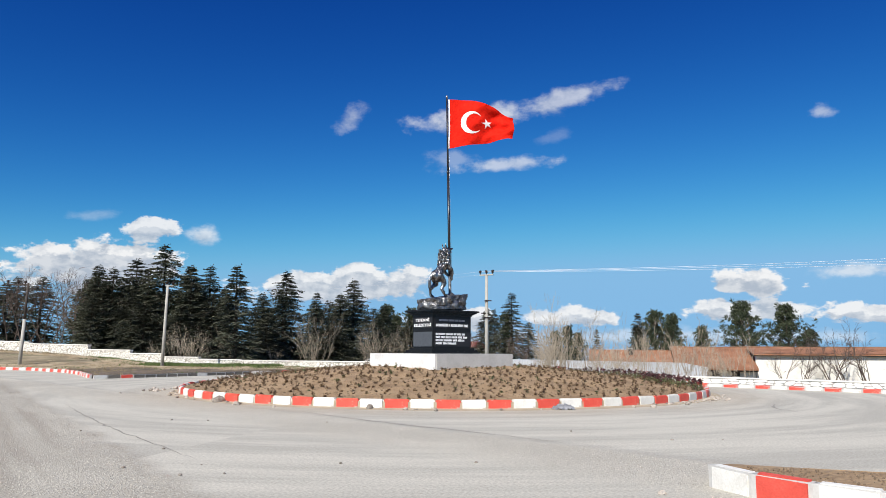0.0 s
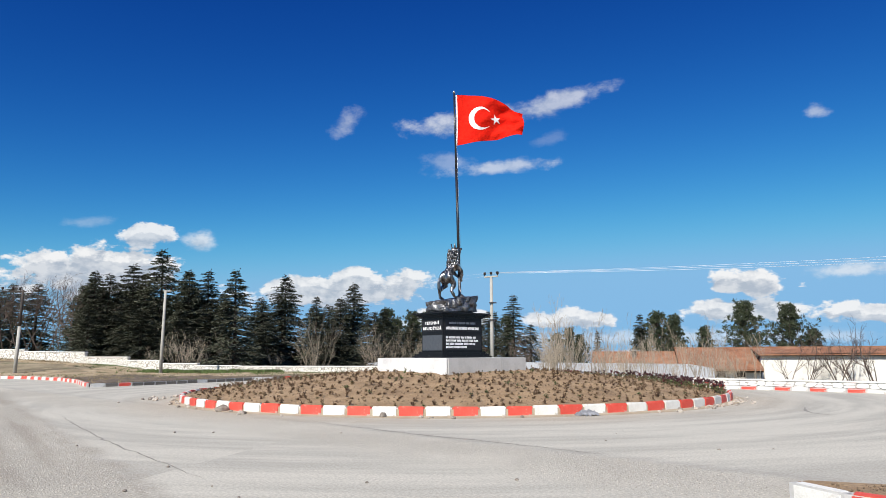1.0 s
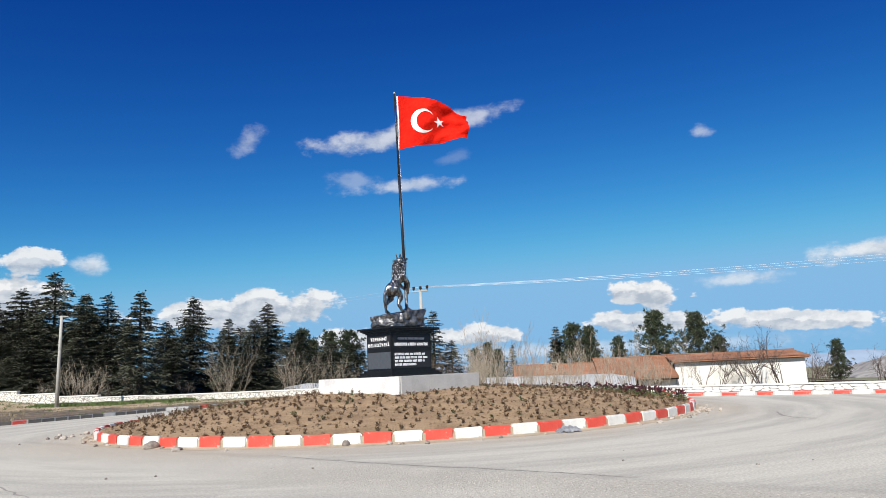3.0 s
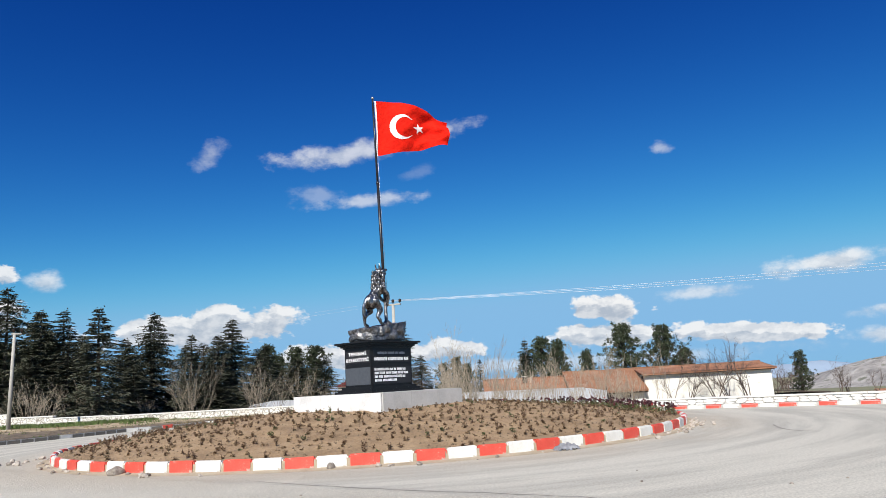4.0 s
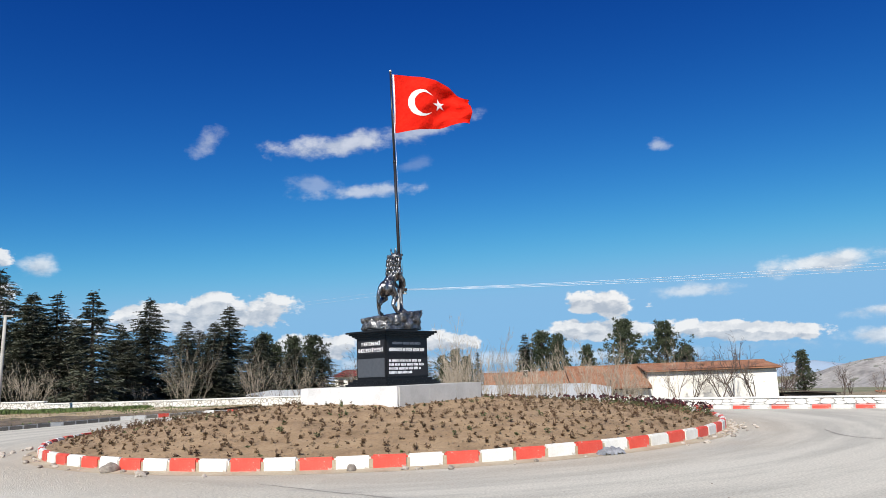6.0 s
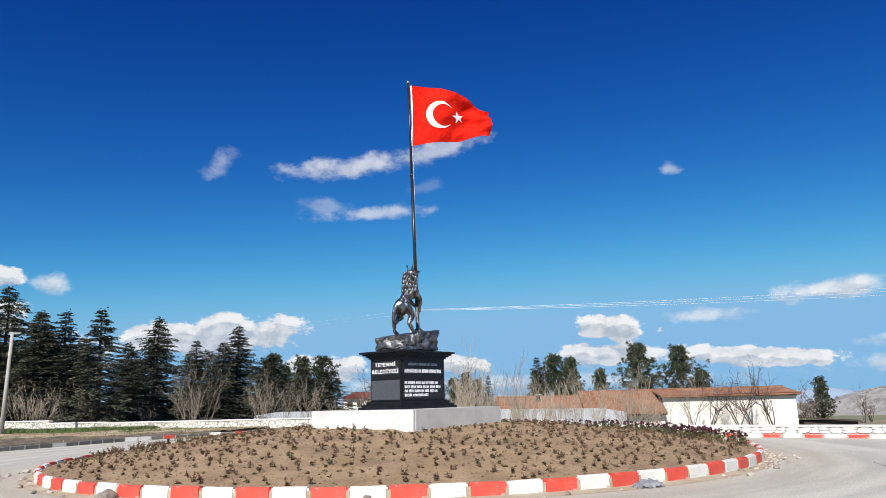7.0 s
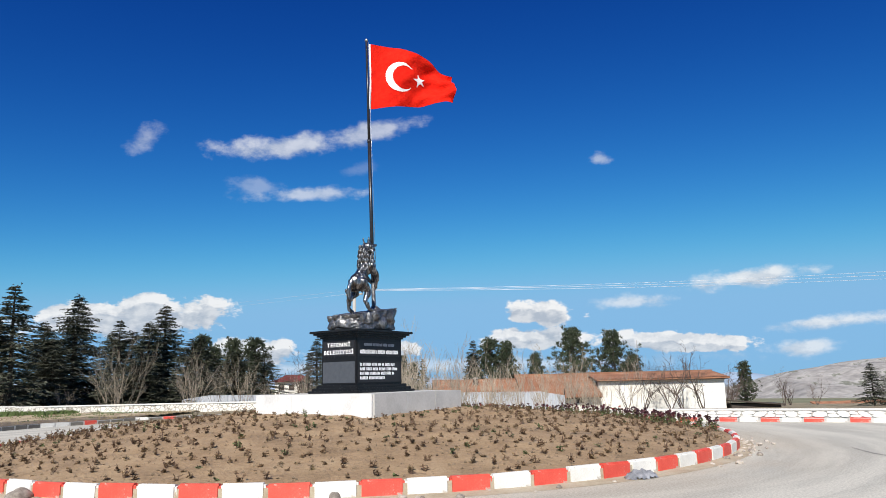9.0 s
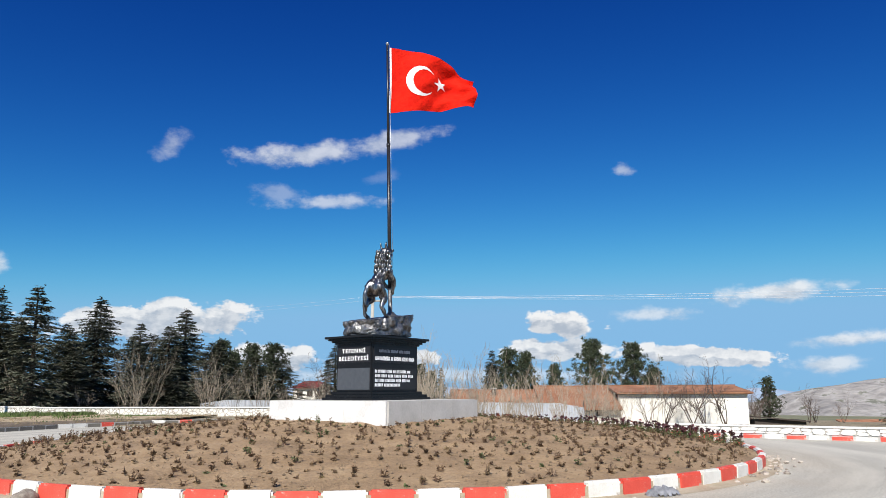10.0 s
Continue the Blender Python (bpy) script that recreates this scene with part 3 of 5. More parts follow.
def letters(text, size, width, name, parent, at, material, face):
    """Raised text of the built-in font on an upright face; face is the matrix of that face (x along, y up, z out)."""
    cu = bpy.data.curves.new("text", "FONT")
    cu.body, cu.size, cu.extrude, cu.align_x, cu.offset, cu.space_character = text, size, 0.004, "CENTER", 0.0025, 1.2
    tmp = new("text", cu)
    bpy.context.view_layer.update()
    me = bpy.data.meshes.new_from_object(tmp.evaluated_get(bpy.context.evaluated_depsgraph_get()))
    bpy.data.objects.remove(tmp)
    xs = [v.co.x for v in me.vertices]
    k = width / (max(xs) - min(xs))
    me.transform(Matrix.Translation((at[0], at[1], 0)) @ Matrix.Diagonal((k, 1, 1, 1)))
    me.transform(face)
    me.name = name
    return tagged(link_mesh(name, me, material, parent), kind="stuff")


def letter_bars(words, height, at, face, rng):
    """Short plain bars, one a letter, for writing that cannot be read."""
    bm = bmesh.new()
    x, y = at
    for n in words:
        for i in range(n):
            w = height * rng.uniform(0.50, 0.62)
            h = height * rng.uniform(0.82, 1.0)
            vs = [bm.verts.new(face @ Vector(c)) for c in ((x, y, 0.004), (x + w, y, 0.004), (x + w, y + h, 0.004), (x, y + h, 0.004))]
            bm.faces.new(vs)
            x += w + height * 0.13
        x += height * 0.45
    return bm, x


def pedestal():
    ob = thing("pedestal", "black polished granite pedestal with stepped base, cornice and inscribed panels", "pedestal", pose(PED.x, PED.y, PLINTH_TOP, 0, 0, -36.5))
    a, b = 1.26, 1.98
    for w, h, z in ((0.54, 0.07, 0.0), (0.40, 0.07, 0.07), (0.2, 0.08, 0.14)):
        bm = bmesh.new()
        box(bm, (a + w, b + w, h), (0, 0, z), bevel=0.012)
        part("base_step", bm, M_GRANITE, ob)
    bm = bmesh.new()
    box(bm, (a, b, 1.30), (0, 0, 0.22), bevel=0.012)
    part("shaft", bm, M_GRANITE, ob)
    for w, h, z in ((0.10, 0.05, 1.48), (0.22, 0.05, 1.53), (0.36, 0.05, 1.58), (0.50, 0.06, 1.63)):
        bm = bmesh.new()
        box(bm, (a + w, b + w, h), (0, 0, z), bevel=0.012)
        part("cornice_step", bm, M_GRANITE, ob)
    front = pose(0, -b / 2, 0, 90, 0, 0)
    side = pose(a / 2, 0, 0, 90, 0, 90)

    def slab(face, w, z0, z1, material, label):
        bm = bmesh.new()
        box(bm, (w, 0.03, z1 - z0), (0, 0, 0), bevel=0.006)
        bmesh.ops.transform(bm, matrix=face @ pose(0, z0, 0, -90, 0, 0), verts=bm.verts)
        p = part("panel", bm, material, ob, label)
        return p

    out = pose(0, 0, 0.016)
    p = slab(front, a - 0.10, 0.98, 1.40, M_PANEL, "dark granite panel with white raised lettering")
    letters("TEFENN\u0130", 0.15, 0.84, "lettering", p, (0, 1.245), M_LETTER, front @ out)
    letters("BELED\u0130YES\u0130", 0.15, 1.06, "lettering", p, (0, 1.045), M_LETTER, front @ out)
    slab(front, a - 0.10, 0.27, 0.84, M_PANEL_LIT, "plain grey granite panel")
    rng = random.Random(4)
    p = slab(side, b - 0.12, 0.98, 1.40, M_PANEL, "dark granite panel with two lines of writing")
    for words, h, y, x0, mt in (((8, 2, 7, 4, 7), 0.085, 1.255, -0.70, M_LETTER_SHADED), ((14, 2, 7, 7, 5), 0.115, 1.045, -0.86, M_LETTER)):
        bm, x = letter_bars(words, h, (0, y), side @ out, rng)
        bm.free()
        k = (1.66 if mt is M_LETTER else 1.36) / x
        bm, x = letter_bars(words, h, (0, y), side @ pose(x0, 0, 0.016) @ Matrix.Diagonal((k, 1, 1, 1)), random.Random(4))
        part("lettering", bm, mt, p)["kind"] = "stuff"
    p = slab(side, b - 0.12, 0.27, 0.84, M_PANEL, "dark granite panel with four lines of writing")
    for words, y, wide in (((2, 7, 4, 3, 2, 5, 3), 0.715, 1.56), ((4, 4, 4, 5, 4, 4), 0.595, 1.70), ((3, 4, 8, 4, 4, 2), 0.475, 1.52), ((6, 12), 0.355, 1.10)):
        bm, x = letter_bars(words, 0.085, (0, y), side @ out, rng)
        bm.free()
        bm, _ = letter_bars(words, 0.085, (0, y), side @ pose(-0.87, 0, 0.016) @ Matrix.Diagonal((wide / x, 1, 1, 1)), random.Random(6))
        part("lettering", bm, M_LETTER, p)["kind"] = "stuff"
    return ob


pedestal()
ROCK_Z = PLINTH_TOP + 1.69


def rock():
    """A lumpy boulder cast, rising towards the foot of the flagpole."""
    bm = bmesh.new()
    bmesh.ops.create_icosphere(bm, subdivisions=5, radius=1.0)
    local_pole = Matrix.Rotation(-U_ANG, 4, "Z") @ (POLE_BASE - Vector((PED.x, PED.y, 0)))
    for v in bm.verts:
        d = v.co.normalized()
        flat_len = max(0.3, math.hypot(d.x, d.y))
        out = 1 / flat_len if d.z < 0.5 else 1.1547
        s = max(abs(d.x), abs(d.y)) / flat_len
        s = max(0.5, s) ** 0.75
        x, y = d.x * out * 0.60 / s, d.y * out * 0.92 / s
        z = (d.z * 0.5 + 0.5)
        z = min(1.0, z * 1.5) ** 0.7 * 0.56
        p = Vector((x, y, z))
        cell = noise.voronoi(Vector((p.x, p.y, p.z * 0.8)) * 3.0)[0]
        lump = min(0.5, cell[1] - cell[0]) ** 0.6 * 0.19 - 0.06 + 0.025 * noise.noise(p * 6)
        p += Vector((d.x, d.y, d.z * 0.6)) * lump
        q = (Vector((p.x, p.y)) - Vector((local_pole.x, local_pole.y))).length
        p.z += 0.16 * math.exp(-(q / 0.16) ** 2) * (1 if z > 0.3 else 0) + 0.16 * y * min(1.0, z * 2.2)
        p.z = max(0.0, p.z)
        v.co = p
    ob = part("rock", bm, M_ROCK, None, smooth=True)
    ob.matrix_basis = pose(PED.x, PED.y, ROCK_Z, 0, 0, -36.5)
    return tagged(ob, "silver-painted lumpy cast rock on the black pedestal", "rock")


rock()


def wolf():
    """A rearing wolf in dark silver, one plain mesh: blended lumps and limbs, with rows of mane tufts."""
    bm = bmesh.new()

    def ball(p, r, s=(1, 1, 1), turn=0.0, tip=0.0):
        m = Matrix.Translation(p) @ Matrix.Rotation(tip, 4, "Y") @ Matrix.Rotation(turn, 4, "X") @ Matrix.Diagonal((*s, 1))
        bmesh.ops.create_icosphere(bm, subdivisions=2, radius=r, matrix=m)

    def limb(points, radii):
        for (p, q), (r0, r1) in zip(zip(points, points[1:]), zip(radii, radii[1:])):
            p, q = Vector(p), Vector(q)
            n = max(3, int((q - p).length / (min(r0, r1) * 0.55)))
            for i in range(n + 1):
                t = i / n
                bmesh.ops.create_icosphere(bm, subdivisions=1, radius=r0 + (r1 - r0) * t, matrix=Matrix.Translation(p.lerp(q, t)))

    # x across, y forwards to the pole at y = 0, z up from the pole's foot
    ball((0, -0.70, 0.80), 0.25, (0.86, 1.0, 1.12), 0.5)
    limb([(0, -0.70, 0.85), (0, -0.48, 1.10), (0, -0.32, 1.30)], [0.23, 0.19, 0.21])
    ball((0, -0.30, 1.30), 0.24, (0.95, 0.95, 1.15))
    limb([(0, -0.33, 1.38), (0, -0.36, 1.62), (0, -0.30, 1.82)], [0.22, 0.185, 0.16])
    ball((0, -0.25, 1.86), 0.155, (0.95, 1.15, 0.95))
    limb([(0, -0.16, 1.86), (0, 0.0, 1.93), (0, 0.08, 1.96)], [0.10, 0.075, 0.055])
    limb([(0, -0.12, 1.79), (0, 0.03, 1.83)], [0.06, 0.04])
    for s in (-1, 1):
        limb([(s * 0.085, -0.31, 1.96), (s * 0.10, -0.33, 2.05), (s * 0.105, -0.335, 2.13)], [0.055, 0.035, 0.012])
    limb([(-0.14, -0.72, 0.78), (-0.17, -0.62, 0.50), (-0.18, -0.90, 0.26), (-0.18, -0.86, 0.02), (-0.18, -0.74, -0.03)], [0.17, 0.125, 0.07, 0.06, 0.06])
    limb([(0.14, -0.66, 0.78), (0.17, -0.46, 0.54), (0.18, -0.58, 0.26), (0.18, -0.42, 0.04), (0.18, -0.30, 0.02)], [0.17, 0.12, 0.07, 0.06, 0.06])
    limb([(-0.15, -0.30, 1.22), (-0.15, -0.12, 0.98), (-0.06, -0.02, 0.86), (-0.03, 0.04, 0.88)], [0.11, 0.085, 0.065, 0.07])
    limb([(0.15, -0.26, 1.22), (0.14, -0.02, 1.05), (0.05, 0.03, 0.78), (0.02, 0.06, 0.72)], [0.11, 0.085, 0.065, 0.07])
    limb([(0, -0.90, 0.88), (-0.04, -1.02, 0.62), (-0.05, -1.00, 0.30), (-0.05, -0.94, 0.12)], [0.06, 0.075, 0.075, 0.03])
    for i in range(5):
        z = 1.30 + i * 0.135
        r = 0.245 - 0.014 * i
        n = 13
        for k in range(n):
            t = 2 * math.pi * (k + 0.5 * (i % 2)) / n
            if math.sin(t) > 0.75:
                continue
            p = Vector((math.cos(t) * r * 0.98, -0.335 + math.sin(t) * r, z))
            ball(p, 0.062, (0.60, 0.60, 1.25))
    ob = part("wolf_statue", bm, M_SILVER, None, smooth=True)
    ob.matrix_basis = Matrix.Translation(POLE_BASE) @ Matrix.Rotation(U_ANG, 4, "Z")
    re = ob.modifiers.new("blend", "REMESH")
    re.mode, re.voxel_size, re.use_smooth_shade = "VOXEL", 0.014, True
    sm = ob.modifiers.new("ease", "SMOOTH")
    sm.factor, sm.iterations = 0.4, 1
    fur = bpy.data.textures.new("fur_grooves", "WOOD")
    fur.wood_type, fur.noise_scale, fur.turbulence = "BANDNOISE", 0.22, 6.0
    cut = ob.modifiers.new("fur", "DISPLACE")
    cut.texture, cut.strength, cut.mid_level, cut.texture_coords = fur, 0.022, 0.5, "LOCAL"
    return tagged(ob, "rearing wolf statue in dark silver paint gripping the flagpole", "statue")


wolf()


def flagpole():
    ob = thing("flagpole", "tall black steel flagpole rising from the silver rock", "flagpole", Matrix.Translation(POLE_BASE))
    d = POLE_TOP - POLE_BASE
    lo = d * 0.62
    grip = d * (0.86 / d.length)
    tube("foot", [Vector((0, 0, -0.25)), Vector((0, 0, -0.02)), Vector((0, 0, 0.14)), grip], [0.26, 0.17, 0.062, 0.058], M_ROCK, ob, "silver-painted foot flaring into the rock", sides=14)
    tube("lower_tube", [grip - d * 0.002, lo], [0.055, 0.05], M_POLE, ob, sides=14)
    tube("upper_tube", [lo - d * 0.005, d], [0.042, 0.034], M_POLE, ob, sides=14)
    tube("joint_collar", [lo - d * 0.012, lo], [0.058, 0.058], M_POLE, ob, sides=14)
    bm = bmesh.new()
    bmesh.ops.create_uvsphere(bm, u_segments=12, v_segments=8, radius=0.055, matrix=Matrix.Translation(d + Vector((0, 0, 0.03))))
    part("finial", bm, M_STEEL, ob, smooth=True)
    tube("halyard", [d + Vector((0.06, -0.04, -0.05)), d * 0.5 + Vector((0.075, -0.05, 0)), Vector((0.07, -0.05, 1.2))], [0.006] * 3, M_STEEL, ob, "thin halyard rope", sides=5)
    return ob


flagpole()

HOIST, FLY = 2.12, 3.0
FLAG_TOP = POLE_TOP + Vector((0.10, 0.0, -0.10))
WIND = Vector((0.96, 0.28, 0)).normalized()


def cloth(u, v, off=0.0):
    """The flying flag: u along the fly (0 to 1), v down the hoist (0 to 1)."""
    def at(u, v):
        along = FLY * (u * 0.90)
        u = max(0.0, u)
        ph = 2 * math.pi * (u * 1.35 + v * 0.42) + 0.6
        amp = 0.25 * u ** 0.8
        side = Vector((-WIND.y, WIND.x, 0))
        droop = -0.14 * u ** 2 + 0.10 * math.sin(math.pi * u)
        ripple = 0.10 * math.sin(2 * math.pi * (u * 2.5 - v * 1.3)) * u * u + 0.05 * math.sin(2 * math.pi * (u * 0.9 + v * 2.6)) * u + 0.02 * math.sin(2 * math.pi * (u * 5.0 + v * 3.1)) * u
        return FLAG_TOP + WIND * (along - 0.06 * v * u) + side * (amp * math.sin(ph) + ripple) + Vector((0.02 * math.sin(math.pi * v), 0, -HOIST * (0.5 + (v - 0.5) * (1 - 0.56 * u ** 1.6)) + droop))
    p = at(u, v)
    if off:
        e = 0.004
        n = (at(u + e, v) - at(u - e, v)).cross(at(u, v + e) - at(u, v - e)).normalized()
        p = p + n * off
    return p


def flag():
    ob = thing("flag", "red flag with white crescent and star, flying from the pole", "flag", Matrix.Translation(FLAG_TOP))
    nu, nv = 60, 40

    def sheet(name, material, u0, u1, off, nu, nv, label=""):
        vs = [cloth(u0 + (u1 - u0) * i / nu, j / nv, o) - FLAG_TOP for o in (off, -off) for j in range(nv + 1) for i in range(nu + 1)]
        k = (nu + 1) * (nv + 1)
        fs = []
        for j in range(nv):
            for i in range(nu):
                a = j * (nu + 1) + i
                fs.append((a, a + 1, a + nu + 2, a + nu + 1))
                fs.append((k + a + nu + 1, k + a + nu + 2, k + a + 1, k + a))
        raw(name, vs, fs, material, ob, label, smooth=True)

    sheet("cloth", M_FLAG, 0.0, 1.0, 0.002, nu, nv)
    sheet("hoist_tape", M_FLAG_WHITE, -0.012, 0.008, 0.004, 2, 30, "white hoist tape")
    asp = HOIST / FLY

    def emblem(name, inside, u0, u1, v0, v1, label):
        n = 90
        vs, fs, index = [], [], {}

        def vert(i, j, o):
            key = (i, j, o)
            if key not in index:
                index[key] = len(vs)
                vs.append(cloth(u0 + (u1 - u0) * i / n, v0 + (v1 - v0) * j / n, o) - FLAG_TOP)
            return index[key]
        for i in range(n):
            for j in range(n):
                u, v = u0 + (u1 - u0) * (i + 0.5) / n, v0 + (v1 - v0) * (j + 0.5) / n
                if inside(u / asp, v):
                    for o in (0.006, -0.006):
                        q = [vert(i, j, o), vert(i + 1, j, o), vert(i + 1, j + 1, o), vert(i, j + 1, o)]
                        fs.append(q if o > 0 else q[::-1])
        raw(name, vs, fs, M_FLAG_WHITE, ob, label, smooth=True)

    def crescent(x, y):
        return math.hypot(x - 0.5, y - 0.5) < 0.25 and math.hypot(x - 0.5625, y - 0.5) > 0.2

    def star(x, y):
        x, y = x - 0.835, y - 0.5
        r = math.hypot(x, y)
        t = (math.atan2(y, -x)) % (2 * math.pi / 5)
        t = min(t, 2 * math.pi / 5 - t)
        edge = 0.125 * math.cos(2 * math.pi / 5) / math.cos(2 * math.pi / 5 - t)
        return r < edge

    emblem("crescent", crescent, 0.15, 0.52, 0.22, 0.78, "white crescent")
    emblem("star", star, 0.44, 0.66, 0.34, 0.66, "white five-pointed star")
    return ob


flag()


# ---- kerbs ----
def block_mesh(length, width, height, seed):
    rng = random.Random(seed)
    bm = bmesh.new()
    box(bm, (length, width, height + 0.25), (0, 0, -0.25), bevel=0.032)
    for v in bm.verts:
        v.co += Vector((rng.uniform(-1, 1), rng.uniform(-1, 1), rng.uniform(-1, 1))) * 0.007
    me = bpy.data.meshes.new("kerb_block")
    bm.to_mesh(me)
    bm.free()
    return me


def block_set(length, width, height):
    out = {}
    for key, material in (("red", M_RED), ("white", M_WHITE), ("bare", M_BARE)):
        out[key] = []
        for s in range(3):
            me = block_mesh(length, width, height, s)
            me.materials.append(material)
            out[key].append(me)
    return out


def lay(parent, blocks, places, paint, rng):
    for i, (p, ang) in enumerate(places):
        ob = new("kerb_block", rng.choice(blocks[paint(i)]))
        ob.parent = parent
        ob.matrix_basis = pose(p[0], p[1], rng.uniform(-0.012, 0.008), rng.uniform(-1.5, 1.5), rng.uniform(-0.7, 0.7), math.degrees(ang) + rng.uniform(-1.2, 1.2))


def ring_kerb():
    bm = bmesh.new()
    n = 192
    rows = [[bm.verts.new((CENTRE.x + r * math.cos(2 * math.pi * k / n), CENTRE.y + r * math.sin(2 * math.pi * k / n), z)) for k in range(n)] for r, z in ((RING + 0.34, 0.003), (RING - 0.015, 0.035), (RING - 0.02, 0.20), (RING - 0.2, 0.20))]
    for a, b in zip(rows, rows[1:]):
        for k in range(n):
            bm.faces.new((a[k], a[(k + 1) % n], b[(k + 1) % n], b[k]))
    ob = tagged(part("kerb", bm, M_SKIRT), "roundabout kerb of red and white painted concrete blocks", "kerb", kind="structure")
    n = 92
    step = 2 * math.pi / n
    length = RING * step
    places = []
    for k in range(n):
        t = KERB_PHASE + k * step
        places.append(((CENTRE.x + (RING - 0.075) * math.cos(t), CENTRE.y + (RING - 0.075) * math.sin(t)), t + math.pi / 2))
    lay(ob, block_set(length - 0.012, 0.15, 0.27), places, lambda i: "white" if i % 2 else "red", random.Random(2))


M_SKIRT = mat("sandy_kerb_bedding", [(0.27, 0.215, 0.145), (0.36, 0.30, 0.215), (0.42, 0.37, 0.29)], 1.5, 0.95, bump=0.6, bump_scale=20)
KERB_PHASE = radians(-92.0)
ring_kerb()


def line_kerb(points, step, height, paint, label, seed, gap=0.016):
    pts = spread(points, step)
    bm = bmesh.new()
    for p, d in pts:
        box(bm, (step * 1.02, 0.12, height - 0.02 + 0.2), (p.x, p.y, -0.2), turn=math.atan2(d.y, d.x))
    ob = tagged(part("kerb", bm, M_CONC), label, "kerb", kind="structure")
    lay(ob, block_set(step - gap, 0.15, height), [(p, math.atan2(d.y, d.x)) for p, d in pts], paint, random.Random(seed))
    return ob


line_kerb([WALL_P + WALL_D * s - WALL_N * 0.08 for s in (-9.0, 26.0)], 0.70, 0.155, lambda i: "red" if i % 2 else "white", "low red and white kerb at the foot of the wall", 3)
line_kerb(LEFT_KERB, 0.70, 0.22, lambda i: "red" if i % 2 else "white", "red and white kerb along the straw bank", 4)
line_kerb(FAR_KERB, 0.70, 0.20, lambda i: "white" if i in (0, 9, 15, 16, 22) else "red" if i in (2, 18, 24) else "bare", "partly painted kerb bending round the far lane", 5)

# splitter island with its nose towards the junction
NOSE = [(9.6, 4.9), (7.1, 6.75), (5.9, 7.75), (5.3, 8.15), (4.72, 8.62), (4.42, 9.05), (4.28, 9.55), (4.52, 9.72), (5.2, 9.62), (6.4, 9.35), (10.0, 8.5)]
isl = line_kerb(NOSE[:7], 0.66, 0.27, lambda i: "red" if i % 2 else "white", "red and white kerb round the nose of a soil island", 6, 0.05)
bm = bmesh.new()
top = [bm.verts.new((x, y, 0.20 if 0 < i < 9 else 0.22)) for i, (x, y) in enumerate(NOSE)]
low = [bm.verts.new((x, y, -0.05)) for x, y in NOSE]
bm.faces.new(top)
for i in range(len(NOSE) - 1):
    bm.faces.new((low[i], low[i + 1], top[i + 1], top[i]))
tagged(part("island_soil", bm, M_SOIL), "bare brown soil filling the kerbed island", "soil", kind="structure")


# ---- white roadside wall ----
def roadside_wall():
    s0, s1, h = -9.0, 26.0, 0.38
    ang = math.atan2(WALL_D.y, WALL_D.x)
    origin = WALL_P + WALL_N * 0.02
    base = Matrix.Translation((origin.x, origin.y, 0)) @ Matrix.Rotation(ang, 4, "Z")
    bm = bmesh.new()
    box(bm, (s1 - s0, 0.28, h + 1.2), ((s0 + s1) / 2, 0.16, -1.2))
    wall = part("wall_roadside", bm, M_MORTAR)
    wall.matrix_basis = base
    tagged(wall, "low roadside wall of whitewashed stones with grey pointing", "wall", kind="structure")
    rng = random.Random(11)
    s = s0
    while s < s1:
        w = rng.uniform(1.9, 2.1)
        bm = bmesh.new()
        box(bm, (w - 0.008, 0.36, 0.065), (s + w / 2, 0.15, h), bevel=0.012)
        part("coping_slab", bm, M_CAP, wall)
        s += w
    # irregular stones: columns of jittered cells, one or two high
    s, lower, upper = s0, 0.15, h - 0.012
    left = (rng.uniform(-0.05, 0.05), rng.uniform(0.22, 0.31))
    while s < s1:
        w = rng.uniform(0.26, 0.55)
        right = (rng.uniform(-0.11, 0.11), rng.uniform(0.21, 0.32))
        cells = [[(s + left[0], lower), (s + w + right[0], lower), (s + w, right[1]), (s, left[1])], [(s, left[1]), (s + w, right[1]), (s + w - right[0], upper), (s - left[0], upper)]]
        if rng.random() < 0.3:
            cells = [[(s + left[0], lower), (s + w + right[0], lower), (s + w - right[0], upper), (s - left[0], upper)]]
        for c in cells:
            mid = Vector((sum(p[0] for p in c) / 4, sum(p[1] for p in c) / 4))
            pts = []
            for i in range(4):
                p, q = Vector(c[i]), Vector(c[(i + 1) % 4])
                for t in (0.22, 0.5, 0.78):
                    k = p.lerp(q, t)
                    pts.append(mid + (k - mid) * rng.uniform(0.92, 0.985))
            bm = bmesh.new()
            rim = [bm.verts.new((p.x, 0.03, p.y)) for p in pts]
            mids = [bm.verts.new((mid.x + (p.x - mid.x) * 0.93, -rng.uniform(0.005, 0.02), mid.y + (p.y - mid.y) * 0.9)) for p in pts]
            for i in range(12):
                bm.faces.new((rim[i], rim[(i + 1) % 12], mids[(i + 1) % 12], mids[i]))
            bm.faces.new(mids)
            part("stone", bm, M_WALLSTONE, wall)
        s += w
        left = right
    return wall


roadside_wall()

